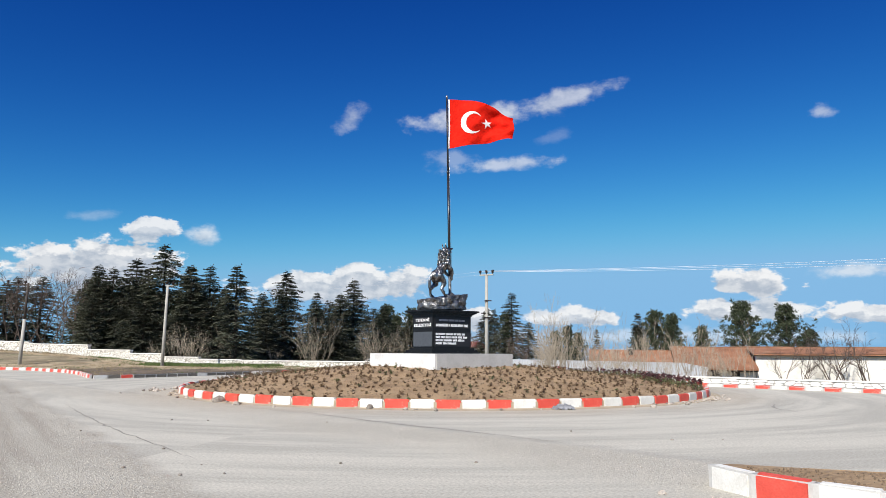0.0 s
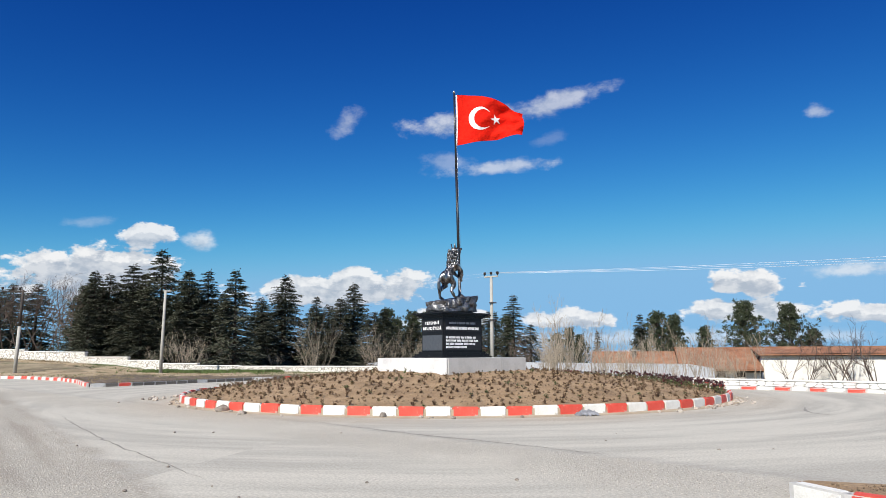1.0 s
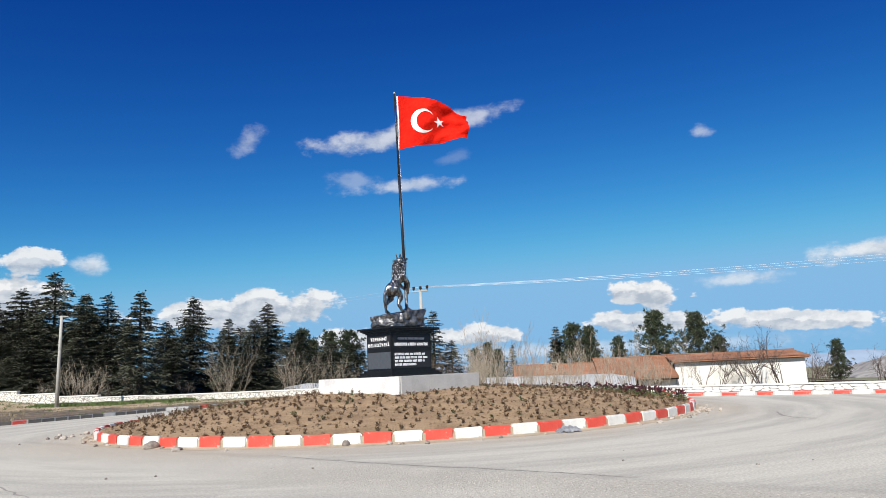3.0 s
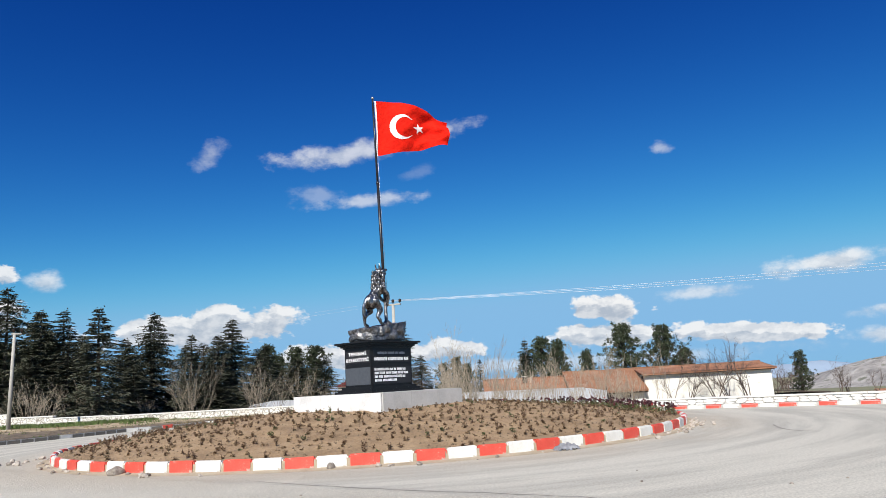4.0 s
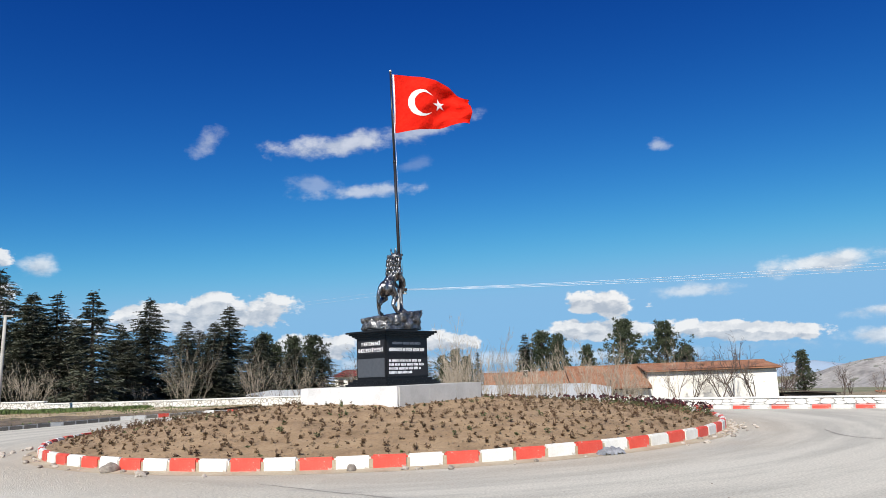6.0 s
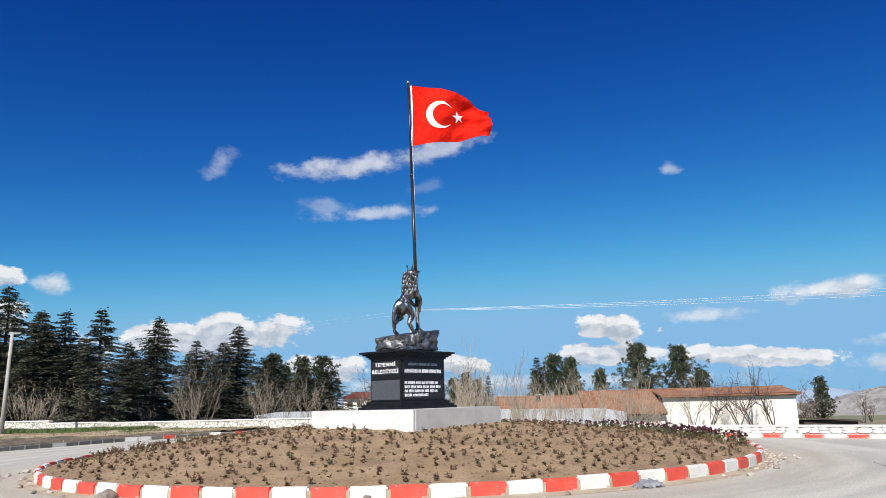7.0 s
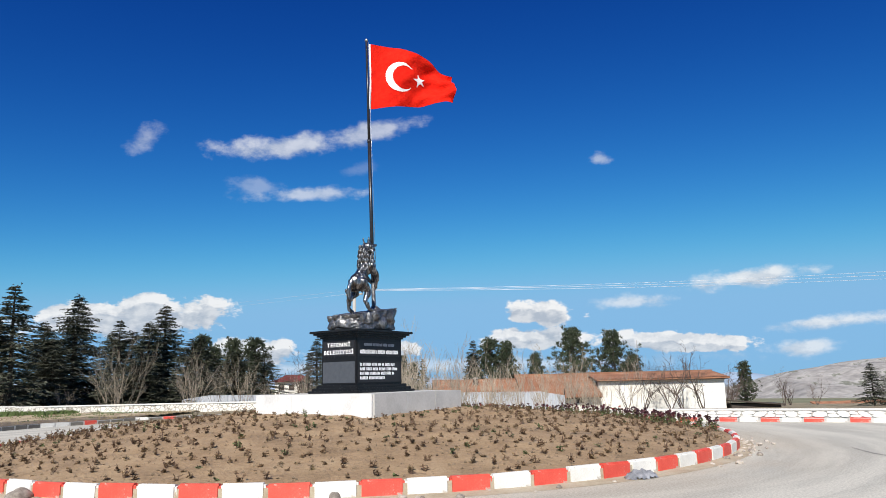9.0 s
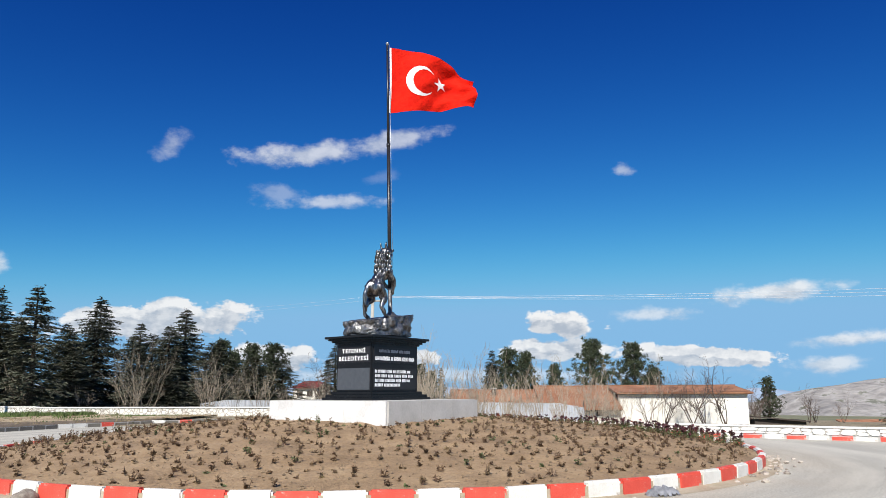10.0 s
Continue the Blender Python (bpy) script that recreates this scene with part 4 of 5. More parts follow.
# ---- far stone wall on the bank ----
def bank_wall():
    """A stepped limewashed stone wall in lengths, each with its own level top."""
    runs = [(-80, -53.0, 2.9, 2.15), (-53.0, -46.2, 2.0, 1.9), (-46.2, -41.5, 1.45, 1.42), (-41.5, -38.0, 1.12, 1.1), (-38.0, -34.2, 0.82, 0.80), (-34.2, -30.0, 0.62, 0.60), (-30.0, -8.0, 0.55, 0.50)]
    root = None
    for x0, x1, z0, z1 in runs:
        bm = bmesh.new()
        n = max(2, int((x1 - x0) / 1.1))
        low = min(ground_z(x0, 60), ground_z(x1, 60)) - 0.8
        grid = {}
        for i in range(n + 1):
            for j in range(7):
                t = i / n
                zt = z0 + (z1 - z0) * t
                z = low + (zt - low) * j / 6
                x = x0 + (x1 - x0) * t
                grid[i, j] = bm.verts.new((x, 60 + 0.05 * noise.noise(Vector((x * 2.1, z * 3, 1))), z))
        for i in range(n):
            for j in range(6):
                bm.faces.new((grid[i, j], grid[i + 1, j], grid[i + 1, j + 1], grid[i, j + 1]))
        ext = bmesh.ops.extrude_face_region(bm, geom=list(bm.faces))
        bmesh.ops.translate(bm, verts=[g for g in ext["geom"] if isinstance(g, bmesh.types.BMVert)], vec=(0, 0.4, 0))
        bmesh.ops.recalc_face_normals(bm, faces=bm.faces)
        ob = part("wall_bank" if root is None else "wall_length", bm, M_FARWALL, root)
        if root is None:
            root = tagged(ob, "stepped low wall of limewashed stone along the bank", "wall", kind="structure")
        bm = bmesh.new()
        box(bm, (math.hypot(x1 - x0, z1 - z0) + 0.04, 0.52, 0.09), (0, 0, 0), bevel=0.015)
        cap = part("coping", bm, M_CAP, root)
        cap.matrix_basis = Matrix.Translation(((x0 + x1) / 2, 60.2, (z0 + z1) / 2)) @ Matrix.Rotation(math.atan2(z0 - z1, x1 - x0), 4, "Y")
    return root


def stone_wall_material():
    m = mat("limewashed_rubble_wall", [(0.50, 0.47, 0.41), (0.68, 0.66, 0.60), (0.76, 0.74, 0.70)], 1.2, 0.9, bump=0.4, bump_scale=8, bump_dist=0.03)
    nodes, links = m.node_tree.nodes, m.node_tree.links
    bsdf = nodes["Principled BSDF"]
    src = bsdf.inputs["Base Color"].links[0].from_socket
    tc = nodes.new("ShaderNodeTexCoord")
    vor = nodes.new("ShaderNodeTexVoronoi")
    vor.feature = "DISTANCE_TO_EDGE"
    vor.inputs["Scale"].default_value = 3.8
    links.new(tc.outputs["Object"], vor.inputs["Vector"])
    r = nodes.new("ShaderNodeMapRange")
    r.inputs[1].default_value, r.inputs[2].default_value = 0.03, 0.09
    links.new(vor.outputs["Distance"], r.inputs[0])
    mx = nodes.new("ShaderNodeMix")
    mx.data_type = "RGBA"
    mx.inputs[6].default_value = (0.27, 0.24, 0.20, 1)
    links.new(r.outputs[0], mx.inputs[0])
    links.new(src, mx.inputs[7])
    links.new(mx.outputs[2], bsdf.inputs["Base Color"])
    return m


M_FARWALL = stone_wall_material()
bank_wall()


# ---- galvanised sheet fence ----
def sheet_fence():
    ob = thing("sheet_fence", "galvanised corrugated sheet fence behind the roundabout", "fence")
    n = 15
    p0, p1 = Vector((-23.3, 75.5)), Vector((12.7, 77.3))
    d = (p1 - p0) / n
    for i in range(n):
        a = p0 + d * i
        z0 = 0.95 - 0.5 * i / n
        z1 = 0.95 - 0.5 * (i + 1) / n
        if i == 0:
            z0 -= 0.35
        if i == n - 1:
            z1 -= 0.4
        vs, fs = [], []
        k = 25
        for o in (0.0, 0.02):
            for j in range(k):
                t = j / (k - 1)
                p = a + d * t
                y = p.y + 0.035 * math.sin(t * 2 * math.pi * 8) + o
                top = z0 + (z1 - z0) * t
                vs += [(p.x, y, -2.0), (p.x, y, top)]
        for b in (0, 2 * k):
            for j in range(k - 1):
                q = (b + 2 * j, b + 2 * j + 2, b + 2 * j + 3, b + 2 * j + 1)
                fs.append(q if b == 0 else q[::-1])
        for j in range(k - 1):
            fs.append((2 * j + 1, 2 * j + 3, 2 * k + 2 * j + 3, 2 * k + 2 * j + 1))
        raw("sheet", vs, fs, M_SHEET, ob, smooth=False)
    for i in range(0, n + 1, 3):
        a = p0 + d * i
        bm = bmesh.new()
        box(bm, (0.08, 0.08, 2.7), (a.x, a.y + 0.12, -2.0))
        part("post", bm, M_DARK, ob)


sheet_fence()


# ---- barns and house ----
def roof_tiles(name, x0, x1, y0, z0, y1, z1, parent, label=""):
    """A pitched roof plane with a thick edge, barrel-tile courses and rolls."""
    nx, ny = max(2, int((x1 - x0) / 0.28)), 14
    vs, fs = [], []
    for j in range(ny + 1):
        for i in range(nx * 2 + 1):
            t, s = i / (nx * 2), j / ny
            x = x0 + (x1 - x0) * t
            sag = 0.06 * noise.noise(Vector((x * 0.25, s * 2, z0))) - 0.05 * math.sin(math.pi * s)
            vs.append((x, y0 + (y1 - y0) * s, z0 + (z1 - z0) * s + (0.045 if i % 2 else 0) + sag + 0.02 * (j % 2)))
    w = nx * 2 + 1
    for j in range(ny):
        for i in range(w - 1):
            fs.append((j * w + i, j * w + i + 1, (j + 1) * w + i + 1, (j + 1) * w + i))
    k = len(vs)
    vs += [(x0, y0, z0 - 0.18), (x1, y0, z0 - 0.18), (x1, y1, z1 - 0.18), (x0, y1, z1 - 0.18)]
    fs += [(k + 3, k + 2, k + 1, k), (0, k, k + 1, w - 1), (w - 1, k + 1, k + 2, (ny + 1) * w - 1), (ny * w, k + 3, k, 0)]
    return raw(name, vs, fs, M_TILE, parent, label)


def block(parent, name, size, at, material, label="", bevel=0.0):
    bm = bmesh.new()
    box(bm, size, at, bevel=bevel)
    return part(name, bm, material, parent, label)


def barns():
    ob = thing("barn", "long whitewashed barn with a low terracotta tile roof", "barn")
    block(ob, "wall", (15.2, 0.4, 5.2), (27.6, 92.7, -4.0), M_PLASTER, "flaking white plaster front wall")
    block(ob, "side_wall", (0.4, 8.6, 5.2), (35.0, 97.2, -4.0), M_PLASTER)
    # The dark of the gap between the barns is put into this side's colour.
    block(ob, "side_wall", (0.4, 8.6, 5.2), (20.2, 97.2, -4.0), M_DARK)
    block(ob, "back_wall", (15.2, 0.4, 5.2), (27.6, 101.6, -4.0), M_PLASTER)
    block(ob, "eaves_beam", (15.8, 0.25, 0.22), (27.7, 92.35, 1.16), M_DARK, "dark strip under the eaves")
    roof_tiles("roof", 19.7, 35.7, 91.9, 1.42, 97.2, 2.18, ob)
    roof_tiles("roof", 19.7, 35.7, 102.3, 1.42, 97.2, 2.18, ob)
    tube("ridge_tiles", [(19.6, 97.2, 2.2), (27, 97.2, 2.16), (35.8, 97.2, 2.2)], [0.13] * 3, M_TILE, ob, sides=8)
    ob = thing("barn", "older barn with a steep terracotta roof and low eaves", "barn")
    block(ob, "wall", (8.8, 0.35, 3.8), (15.4, 92.0, -4.2), M_PLASTER)
    block(ob, "back_wall", (8.8, 0.35, 3.8), (15.4, 102.0, -4.2), M_PLASTER)
    block(ob, "gable", (0.3, 9.6, 4.0), (11.2, 97.0, -4.2), M_PLASTER)
    for x in (13.0, 15.4, 17.6):
        w = block(ob, "window", (0.9, 0.12, 0.5), (x, 91.82, -1.25), M_DARK, "dark window opening")
        block(w, "sill", (1.1, 0.2, 0.08), (x, 91.78, -1.34), M_PLASTER)
    # The shaded gap below the low eaves is put in as a dark strip.
    block(ob, "eaves_beam", (9.2, 0.2, 0.3), (15.4, 91.2, -0.72), M_DARK, "dark strip under the eaves")
    roof_tiles("roof", 10.7, 20.0, 90.8, -0.36, 97.0, 2.15, ob)
    roof_tiles("roof", 10.7, 20.0, 103.2, -0.36, 97.0, 2.15, ob)
    tube("ridge_tiles", [(10.6, 97, 2.18), (15, 97, 2.12), (20, 97, 2.18)], [0.13] * 3, M_TILE, ob, sides=8)
    ob = thing("barn", "lower barn with a faded terracotta roof and brick chimney", "barn")
    block(ob, "wall", (9.9, 0.35, 3.6), (5.6, 91.8, -4.2), M_PLASTER)
    roof_tiles("roof", 0.4, 10.6, 91.0, -0.5, 96.0, 1.72, ob)
    roof_tiles("roof", 0.4, 10.6, 101.0, -0.5, 96.0, 1.72, ob)
    tube("ridge_tiles", [(0.4, 96, 1.74), (5.5, 96, 1.68), (10.6, 96, 1.72)], [0.12] * 3, M_TILE, ob, sides=8)
    c = block(ob, "chimney", (0.5, 0.5, 1.3), (5.6, 95.0, 0.6), M_DARK, "soot-dark chimney")
    block(c, "chimney_cap", (0.7, 0.7, 0.1), (5.6, 95.0, 1.9), M_CONC)
    ob = thing("house", "white house with a dark red hipped roof among trees", "house")
    block(ob, "wall", (6.0, 6.0, 4.4), (-24.0, 143, -2.2), M_PLASTER)
    bm = bmesh.new()
    box(bm, (7.2, 7.2, 1.3), (-24.0, 143, 2.2), top=0.35)
    part("roof", bm, M_REDROOF, ob)
    for x in (-25.8, -24.0, -22.2):
        w = block(ob, "window", (1.0, 0.1, 1.0), (x, 139.97, 0.7), M_DARK)
        block(w, "sill", (1.2, 0.2, 0.08), (x, 139.95, 0.62), M_CONC)
    ob = thing("shed", "low shed with a rusty terracotta roof down the slope", "shed")
    block(ob, "wall", (20.0, 5.0, 2.6), (84.0, 142, -7.2), M_PLASTER)
    roof_tiles("roof", 73, 95, 138.5, -4.6, 142, -3.8, ob)
    ob = thing("shed", "dark timber lean-to beside the barn", "shed")
    block(ob, "wall", (6.0, 3.0, 2.2), (38.6, 93.5, -4.0), M_DARK)
    bm = bmesh.new()
    box(bm, (6.6, 3.8, 0.15), (0, 0, 0))
    r = part("roof", bm, M_DARK, ob)
    r.matrix_basis = pose(38.6, 93.4, -1.75, 0, 5, 0)


barns()


# ---- poles and wires ----
def utility_pole(x, y, z0, top, lean, arms, label, timber=False):
    ob = thing("utility_pole", label, "utility pole", pose(x, y, z0, lean[0], lean[1], 0), "utility poles")
    h = top - z0
    if timber:
        tube("stub", [(0, 0, -0.5), (0, 0, h * 0.55)], [0.15, 0.125], M_POLE_CONC, ob, "pale concrete stub", sides=12)
        tube("pole", [(0, 0.0, h * 0.55 - 0.02), (0, 0, h)], [0.115, 0.085], M_DARK, ob, "dark tarred timber upper pole", sides=12)
    else:
        tube("pole", [(0, 0, -0.5), (0, 0, h)], [0.15, 0.10], M_POLE_CONC, ob, sides=12)
    for ang, half, at, pins, shift in arms:
        bm = bmesh.new()
        box(bm, (half * 2, 0.10, 0.10), (shift, 0, h + at), bevel=0.01)
        bmesh.ops.rotate(bm, verts=bm.verts, matrix=Matrix.Rotation(radians(ang), 3, "Z"), cent=(0, 0, 0))
        arm = part("crossarm", bm, M_DARK if timber else M_POLE_CONC, ob)
        for s in pins:
            c = Matrix.Rotation(radians(ang), 3, "Z") @ Vector((shift + s * half * 0.92, 0, h + at + 0.1))
            tube("insulator", [c, c + Vector((0, 0, 0.08)), c + Vector((0, 0, 0.1)), c + Vector((0, 0, 0.2)), c + Vector((0, 0, 0.22)), c + Vector((0, 0, 0.3))], [0.03, 0.03, 0.10, 0.08, 0.11, 0.06], M_PORCELAIN, arm, "dark glazed insulator", sides=10)
    return ob


P = utility_pole(-5.47, 50.65, 0.0, 6.96, (0, 0), [(-20, 0.56, 0.0, (-1, 0.0, 1), 0.0)], "concrete utility pole with crossarm and dark insulators")
for z, s in ((5.1, 1), (4.2, -1), (3.9, 1)):
    bm = bmesh.new()
    box(bm, (0.5, 0.08, 0.08), (s * 0.12, -0.1, z), turn=0.3)
    part("bracket", bm, M_PORCELAIN, P)
utility_pole(-33.5, 53.5, 0.15, 7.0, (0, 0.7), [(25, 0.34, -0.12, (-0.6, 1), 0.12)], "pale concrete utility pole on the bank above the kerb")
utility_pole(-44.4, 50.0, 0.35, 7.0, (0, 1.6), [(15, 1.0, -0.2, (-1, -0.1, 0.55), -0.75)], "dark timber utility pole on a pale concrete stub", timber=True)


def wire(a, b, sag, r, label):
    pts = []
    for i in range(25):
        t = i / 24
        p = Vector(a).lerp(Vector(b), t)
        p.z -= sag * 4 * t * (1 - t)
        pts.append(p)
    return tagged(tube("overhead_wire", pts, [r] * 25, M_WIRE, sides=4), label, "wire", "overhead wires")


for off, dz in ((-0.53, 0.0), (0.03, 0.16), (0.53, 0.0)):
    wire((-5.47 + off, 50.65 - off * 0.35, 7.28), (75, 46.0 - off * 2, 10.2 + off * 0.8), 1.15, 0.0095, "thin bright overhead wire leaving the utility pole")
for dz in (0.0, 0.22):
    wire((-5.6, 50.65, 7.28 - dz), (-62.0, 88.0, 10.2 - dz), 0.9, 0.0035, "thin overhead wire running on behind the trees")


# ---- trees ----
def blade(verts, faces, p, d, w, length, up):
    """A flat tapering spray of needles or a leaf from p along d."""
    side = d.cross(up)
    if side.length < 1e-4:
        side = Vector((1, 0, 0))
    side = side.normalized() * w
    k = len(verts)
    verts += [p - side * 0.4, p + d * length * 0.45 - side, p + d * length, p + d * length * 0.5 + side]
    faces.append((k, k + 1, k + 2, k + 3))


def cedar_meshes(seed, height=10.0, radius=2.7, lean=0.0, sparse=1.0):
    """Trunk with flat tiers of level branches, each fanning into short side sprays, under a thin crooked leader."""
    rng = random.Random(seed)
    tv, tf, cv, cf = [], [], [], []
    hook = rng.uniform(-0.25, 0.25)
    tube_data([Vector((0, 0, -0.6)), Vector((0.05, 0, height * 0.35)), Vector((lean * 0.6, 0.05, height * 0.75)), Vector((lean, 0, height * 0.96)), Vector((lean + hook, 0, height))], [0.24, 0.18, 0.08, 0.025, 0.012], 7, tv, tf)
    p1, p2, p3 = (rng.uniform(0, 6.28) for _ in range(3))

    def spray(p, d, length, lift, count, k):
        for i in range(count):
            t = rng.uniform(0.1, 1.0)
            q = p + d * length * t + Vector((0, 0, lift * length * t * t + rng.uniform(-0.035, 0.035)))
            bd = (d + Vector((rng.gauss(0, 0.45), rng.gauss(0, 0.45), rng.uniform(-0.24, 0.14)))).normalized()
            blade(cv, cf, q, bd, rng.uniform(0.06, 0.115) * (1.1 - 0.45 * k), rng.uniform(0.22, 0.46) * (1.05 - 0.6 * k), Vector((rng.gauss(0, 0.32), rng.gauss(0, 0.32), 1)))

    z = height * rng.uniform(0.05, 0.09)
    while z < height * 0.975:
        k = z / height
        reach = (radius * (1 - k) ** 0.86 * rng.uniform(0.62, 1.12) + 0.16)
        if k < 0.12:
            reach *= 0.8 + k * 1.6
        n = max(3, int((7.0 if k < 0.75 else 5.6) * sparse + rng.uniform(-1, 1)))
        a0 = rng.uniform(0, 6.28)
        for b in range(n):
            ang = a0 + b * 2 * math.pi / n + rng.uniform(-0.4, 0.4)
            lobe = 1 + 0.20 * math.sin(2 * ang + p1) + 0.16 * math.sin(3 * ang + p2 + 5 * k) + 0.12 * math.sin(9 * k + p3)
            r = reach * lobe * rng.choice((1.0, 1.0, 0.9, 0.75, 0.55, 1.22))
            out = Vector((math.cos(ang), math.sin(ang), 0))
            side = Vector((-out.y, out.x, 0))
            rise = rng.uniform(-0.06, 0.22) + 0.24 * k
            fall = 0.16 + 0.12 * (1 - k) + rise * 0.5
            root = Vector((lean * k, 0, z + height * rng.uniform(-0.016, 0.016)))
            pts = [root + out * r * t + side * 0.06 * r * math.sin(3 * t + b) + Vector((0, 0, r * (rise * t - fall * t * t))) for t in (0, 0.35, 0.7, 1.0)]
            tube_data(pts, [0.045 * (1 - k) + 0.012, 0.03 * (1 - k) + 0.01, 0.015, 0.006], 3, tv, tf)
            m = int(3 + 6 * r / radius)
            for i in range(m):
                t = 0.16 + 0.84 * (i + rng.random()) / m
                q = min(2.999, t * 3)
                c = int(q)
                p = pts[c].lerp(pts[c + 1], q - c)
                for s in (-1, 1):
                    length = (r * 0.40 * (1 - 0.7 * t) + 0.12) * rng.uniform(0.6, 1.2)
                    d = (out * rng.uniform(0.5, 0.9) + side * s * rng.uniform(0.5, 0.9)).normalized()
                    spray(p, d, length, -0.2, int(4 + 6 * length), k)
            spray(pts[0], out, r * 0.5, 0.0, 5, k)
            spray(pts[1], (pts[3] - pts[1]).normalized(), (pts[3] - pts[1]).length, 0.0, int(6 + 7 * r), k)
        z += height * rng.uniform(0.034, 0.056) * (1.10 - 0.50 * k) * (1.0 - 0.45 * ease(0.45, 0.7, k))
    for i in range(10):
        p = Vector((lean + hook * rng.random(), 0, height * rng.uniform(0.955, 0.998)))
        a = rng.uniform(0, 6.28)
        spray(p, Vector((math.cos(a), math.sin(a), rng.uniform(0.0, 0.5))).normalized(), rng.uniform(0.15, 0.42), -0.1, 3, 0.9)
    return tv, tf, cv, cf


def pine_meshes(seed, height=9.0, radius=2.6, low=0.15):
    """Trunk with upswept limbs that end in separate tufts of long needles; an uneven crown with gaps."""
    rng = random.Random(seed)
    tv, tf, cv, cf = [], [], [], []
    tube_data([Vector((0, 0, -0.6)), Vector((0.1, 0.05, height * 0.4)), Vector((0, 0.1, height * 0.95))], [0.26, 0.18, 0.05], 7, tv, tf)
    p1, p2 = rng.uniform(0, 6.28), rng.uniform(0, 6.28)
    for i in range(120):
        k = low + (0.98 - low) * (i + rng.random()) / 120
        z = height * k
        ang = i * 2.4 + rng.uniform(-0.5, 0.5)
        kk = (k - low) / (1 - low)
        prof = min(1.0, 0.6 + kk * 2.6) * (1 - 0.93 * kk) ** 0.8
        lobe = 1 + 0.22 * math.sin(2 * ang + p1 + 3 * k) + 0.18 * math.sin(13 * k + p2)
        r = radius * prof * lobe * rng.uniform(0.5, 1.1)
        out = Vector((math.cos(ang), math.sin(ang), 0))
        end = Vector((0, 0, z)) + out * r + Vector((0, 0, r * rng.uniform(0.2, 0.6)))
        tube_data([Vector((0, 0, z - 0.3)), Vector((0, 0, z)) + out * r * 0.5 + Vector((0, 0, r * 0.12)), end], [0.06, 0.04, 0.015], 3, tv, tf)
        for c in range(rng.choice((3, 4, 4, 5))):
            mid = end.lerp(Vector((0, 0, z)), rng.uniform(0, 0.65)) + Vector((rng.gauss(0, 0.24), rng.gauss(0, 0.24), rng.gauss(0.05, 0.2)))
            size = rng.uniform(0.20, 0.40)
            for b in range(20):
                d = (Vector([rng.gauss(0, 1) for _ in range(3)]) + out * 0.5 + Vector((0, 0, 0.9))).normalized()
                blade(cv, cf, mid + d * size * rng.uniform(0.0, 0.5), d, rng.uniform(0.030, 0.058), rng.uniform(0.26, 0.48), Vector((rng.uniform(-1, 1), rng.uniform(-1, 1), 0.4)))
    return tv, tf, cv, cf


def bare_mesh(seed, height, stems, spread_deg, depth, r0, droop=0.0, fork=(18, 48), kids=(2, 3, 3, 4), foot=0.3):
    """Leafless branching stems."""
    rng = random.Random(seed)
    v, f = [], []

    def grow(p, d, length, r, level):
        n = 4
        pts, q = [p], p
        dd = d.copy()
        for i in range(n):
            dd = (dd + Vector([rng.gauss(0, 0.10) for _ in range(3)]) + Vector((0, 0, 0.06 - droop))).normalized()
            q = q + dd * length / n
            pts.append(q)
        end = max(0.006, r * 0.5)
        tube_data(pts, [r + (end - r) * i / n for i in range(n + 1)], 4 if level == 0 else 3, v, f)
        if level < depth:
            for i in range(rng.choice(kids)):
                t = rng.uniform(0.3, 1.0)
                j = min(n - 1, int(t * n))
                b = pts[j].lerp(pts[j + 1], t * n - j)
                ax = Vector([rng.gauss(0, 1) for _ in range(3)]).cross(dd).normalized()
                nd = (Matrix.Rotation(radians(rng.uniform(*fork)), 3, ax) @ dd).normalized()
                grow(b, nd, length * rng.uniform(0.42, 0.68), max(0.009, r * 0.52), level + 1)

    for s in range(stems):
        a = rng.uniform(0, 6.28)
        tilt = radians(spread_deg) * math.sqrt(rng.random())
        d = Vector((math.cos(a) * math.sin(tilt), math.sin(a) * math.sin(tilt), math.cos(tilt)))
        o = Vector((math.cos(a), math.sin(a), 0)) * rng.uniform(0, foot) * (stems > 1)
        grow(o - d * 0.3, d, height * rng.uniform(0.55, 0.85), r0 * rng.uniform(0.7, 1.1), 0)
    return v, f


def tree_master(name, label, data, crown_mat, group):
    ob = thing(name, label, "tree", None, group)
    tv, tf, cv, cf = data
    raw("trunk", tv, tf, M_BARK, ob, smooth=True)
    raw("crown", cv, cf, crown_mat, ob)
    return ob


def bare_master(name, label, data, material, group, category):
    ob = thing(name, label, category, None, group)
    raw("branchwork", data[0], data[1], material, ob)
    return ob


used = {}


def plant(master, x, y, z, turn, k=1.0, wide=1.0):
    """Places a master the first time, then copies of it."""
    m = Matrix.Translation((x, y, z)) @ Matrix.Rotation(turn, 4, "Z")
    if master.name not in used:
        used[master.name] = True
        master.matrix_basis = m
        ob = master
    else:
        ob = copy_thing(master, m)
    ob.scale = (k * wide, k * wide, k)
    return ob


cedars = [tree_master("cedar_tree", lab, cedar_meshes(s, 10.0, r, ln, sp), M_CEDAR, "cedars behind the bank wall") for s, r, ln, sp, lab in (
    (1, 4.7, 0.1, 1.0, "dark green cedar with layered drooping branches"),
    (2, 3.9, -0.15, 0.9, "slender dark cedar with a pointed top"),
    (3, 5.2, 0.2, 1.0, "broad dark cedar with wide flat branches"),
    (4, 4.5, 0.0, 1.1, "dense dark cedar with a ragged outline"),
    (5, 3.2, 0.1, 0.8, "thin grey-green conifer with sparse branches"))]
rng = random.Random(21)
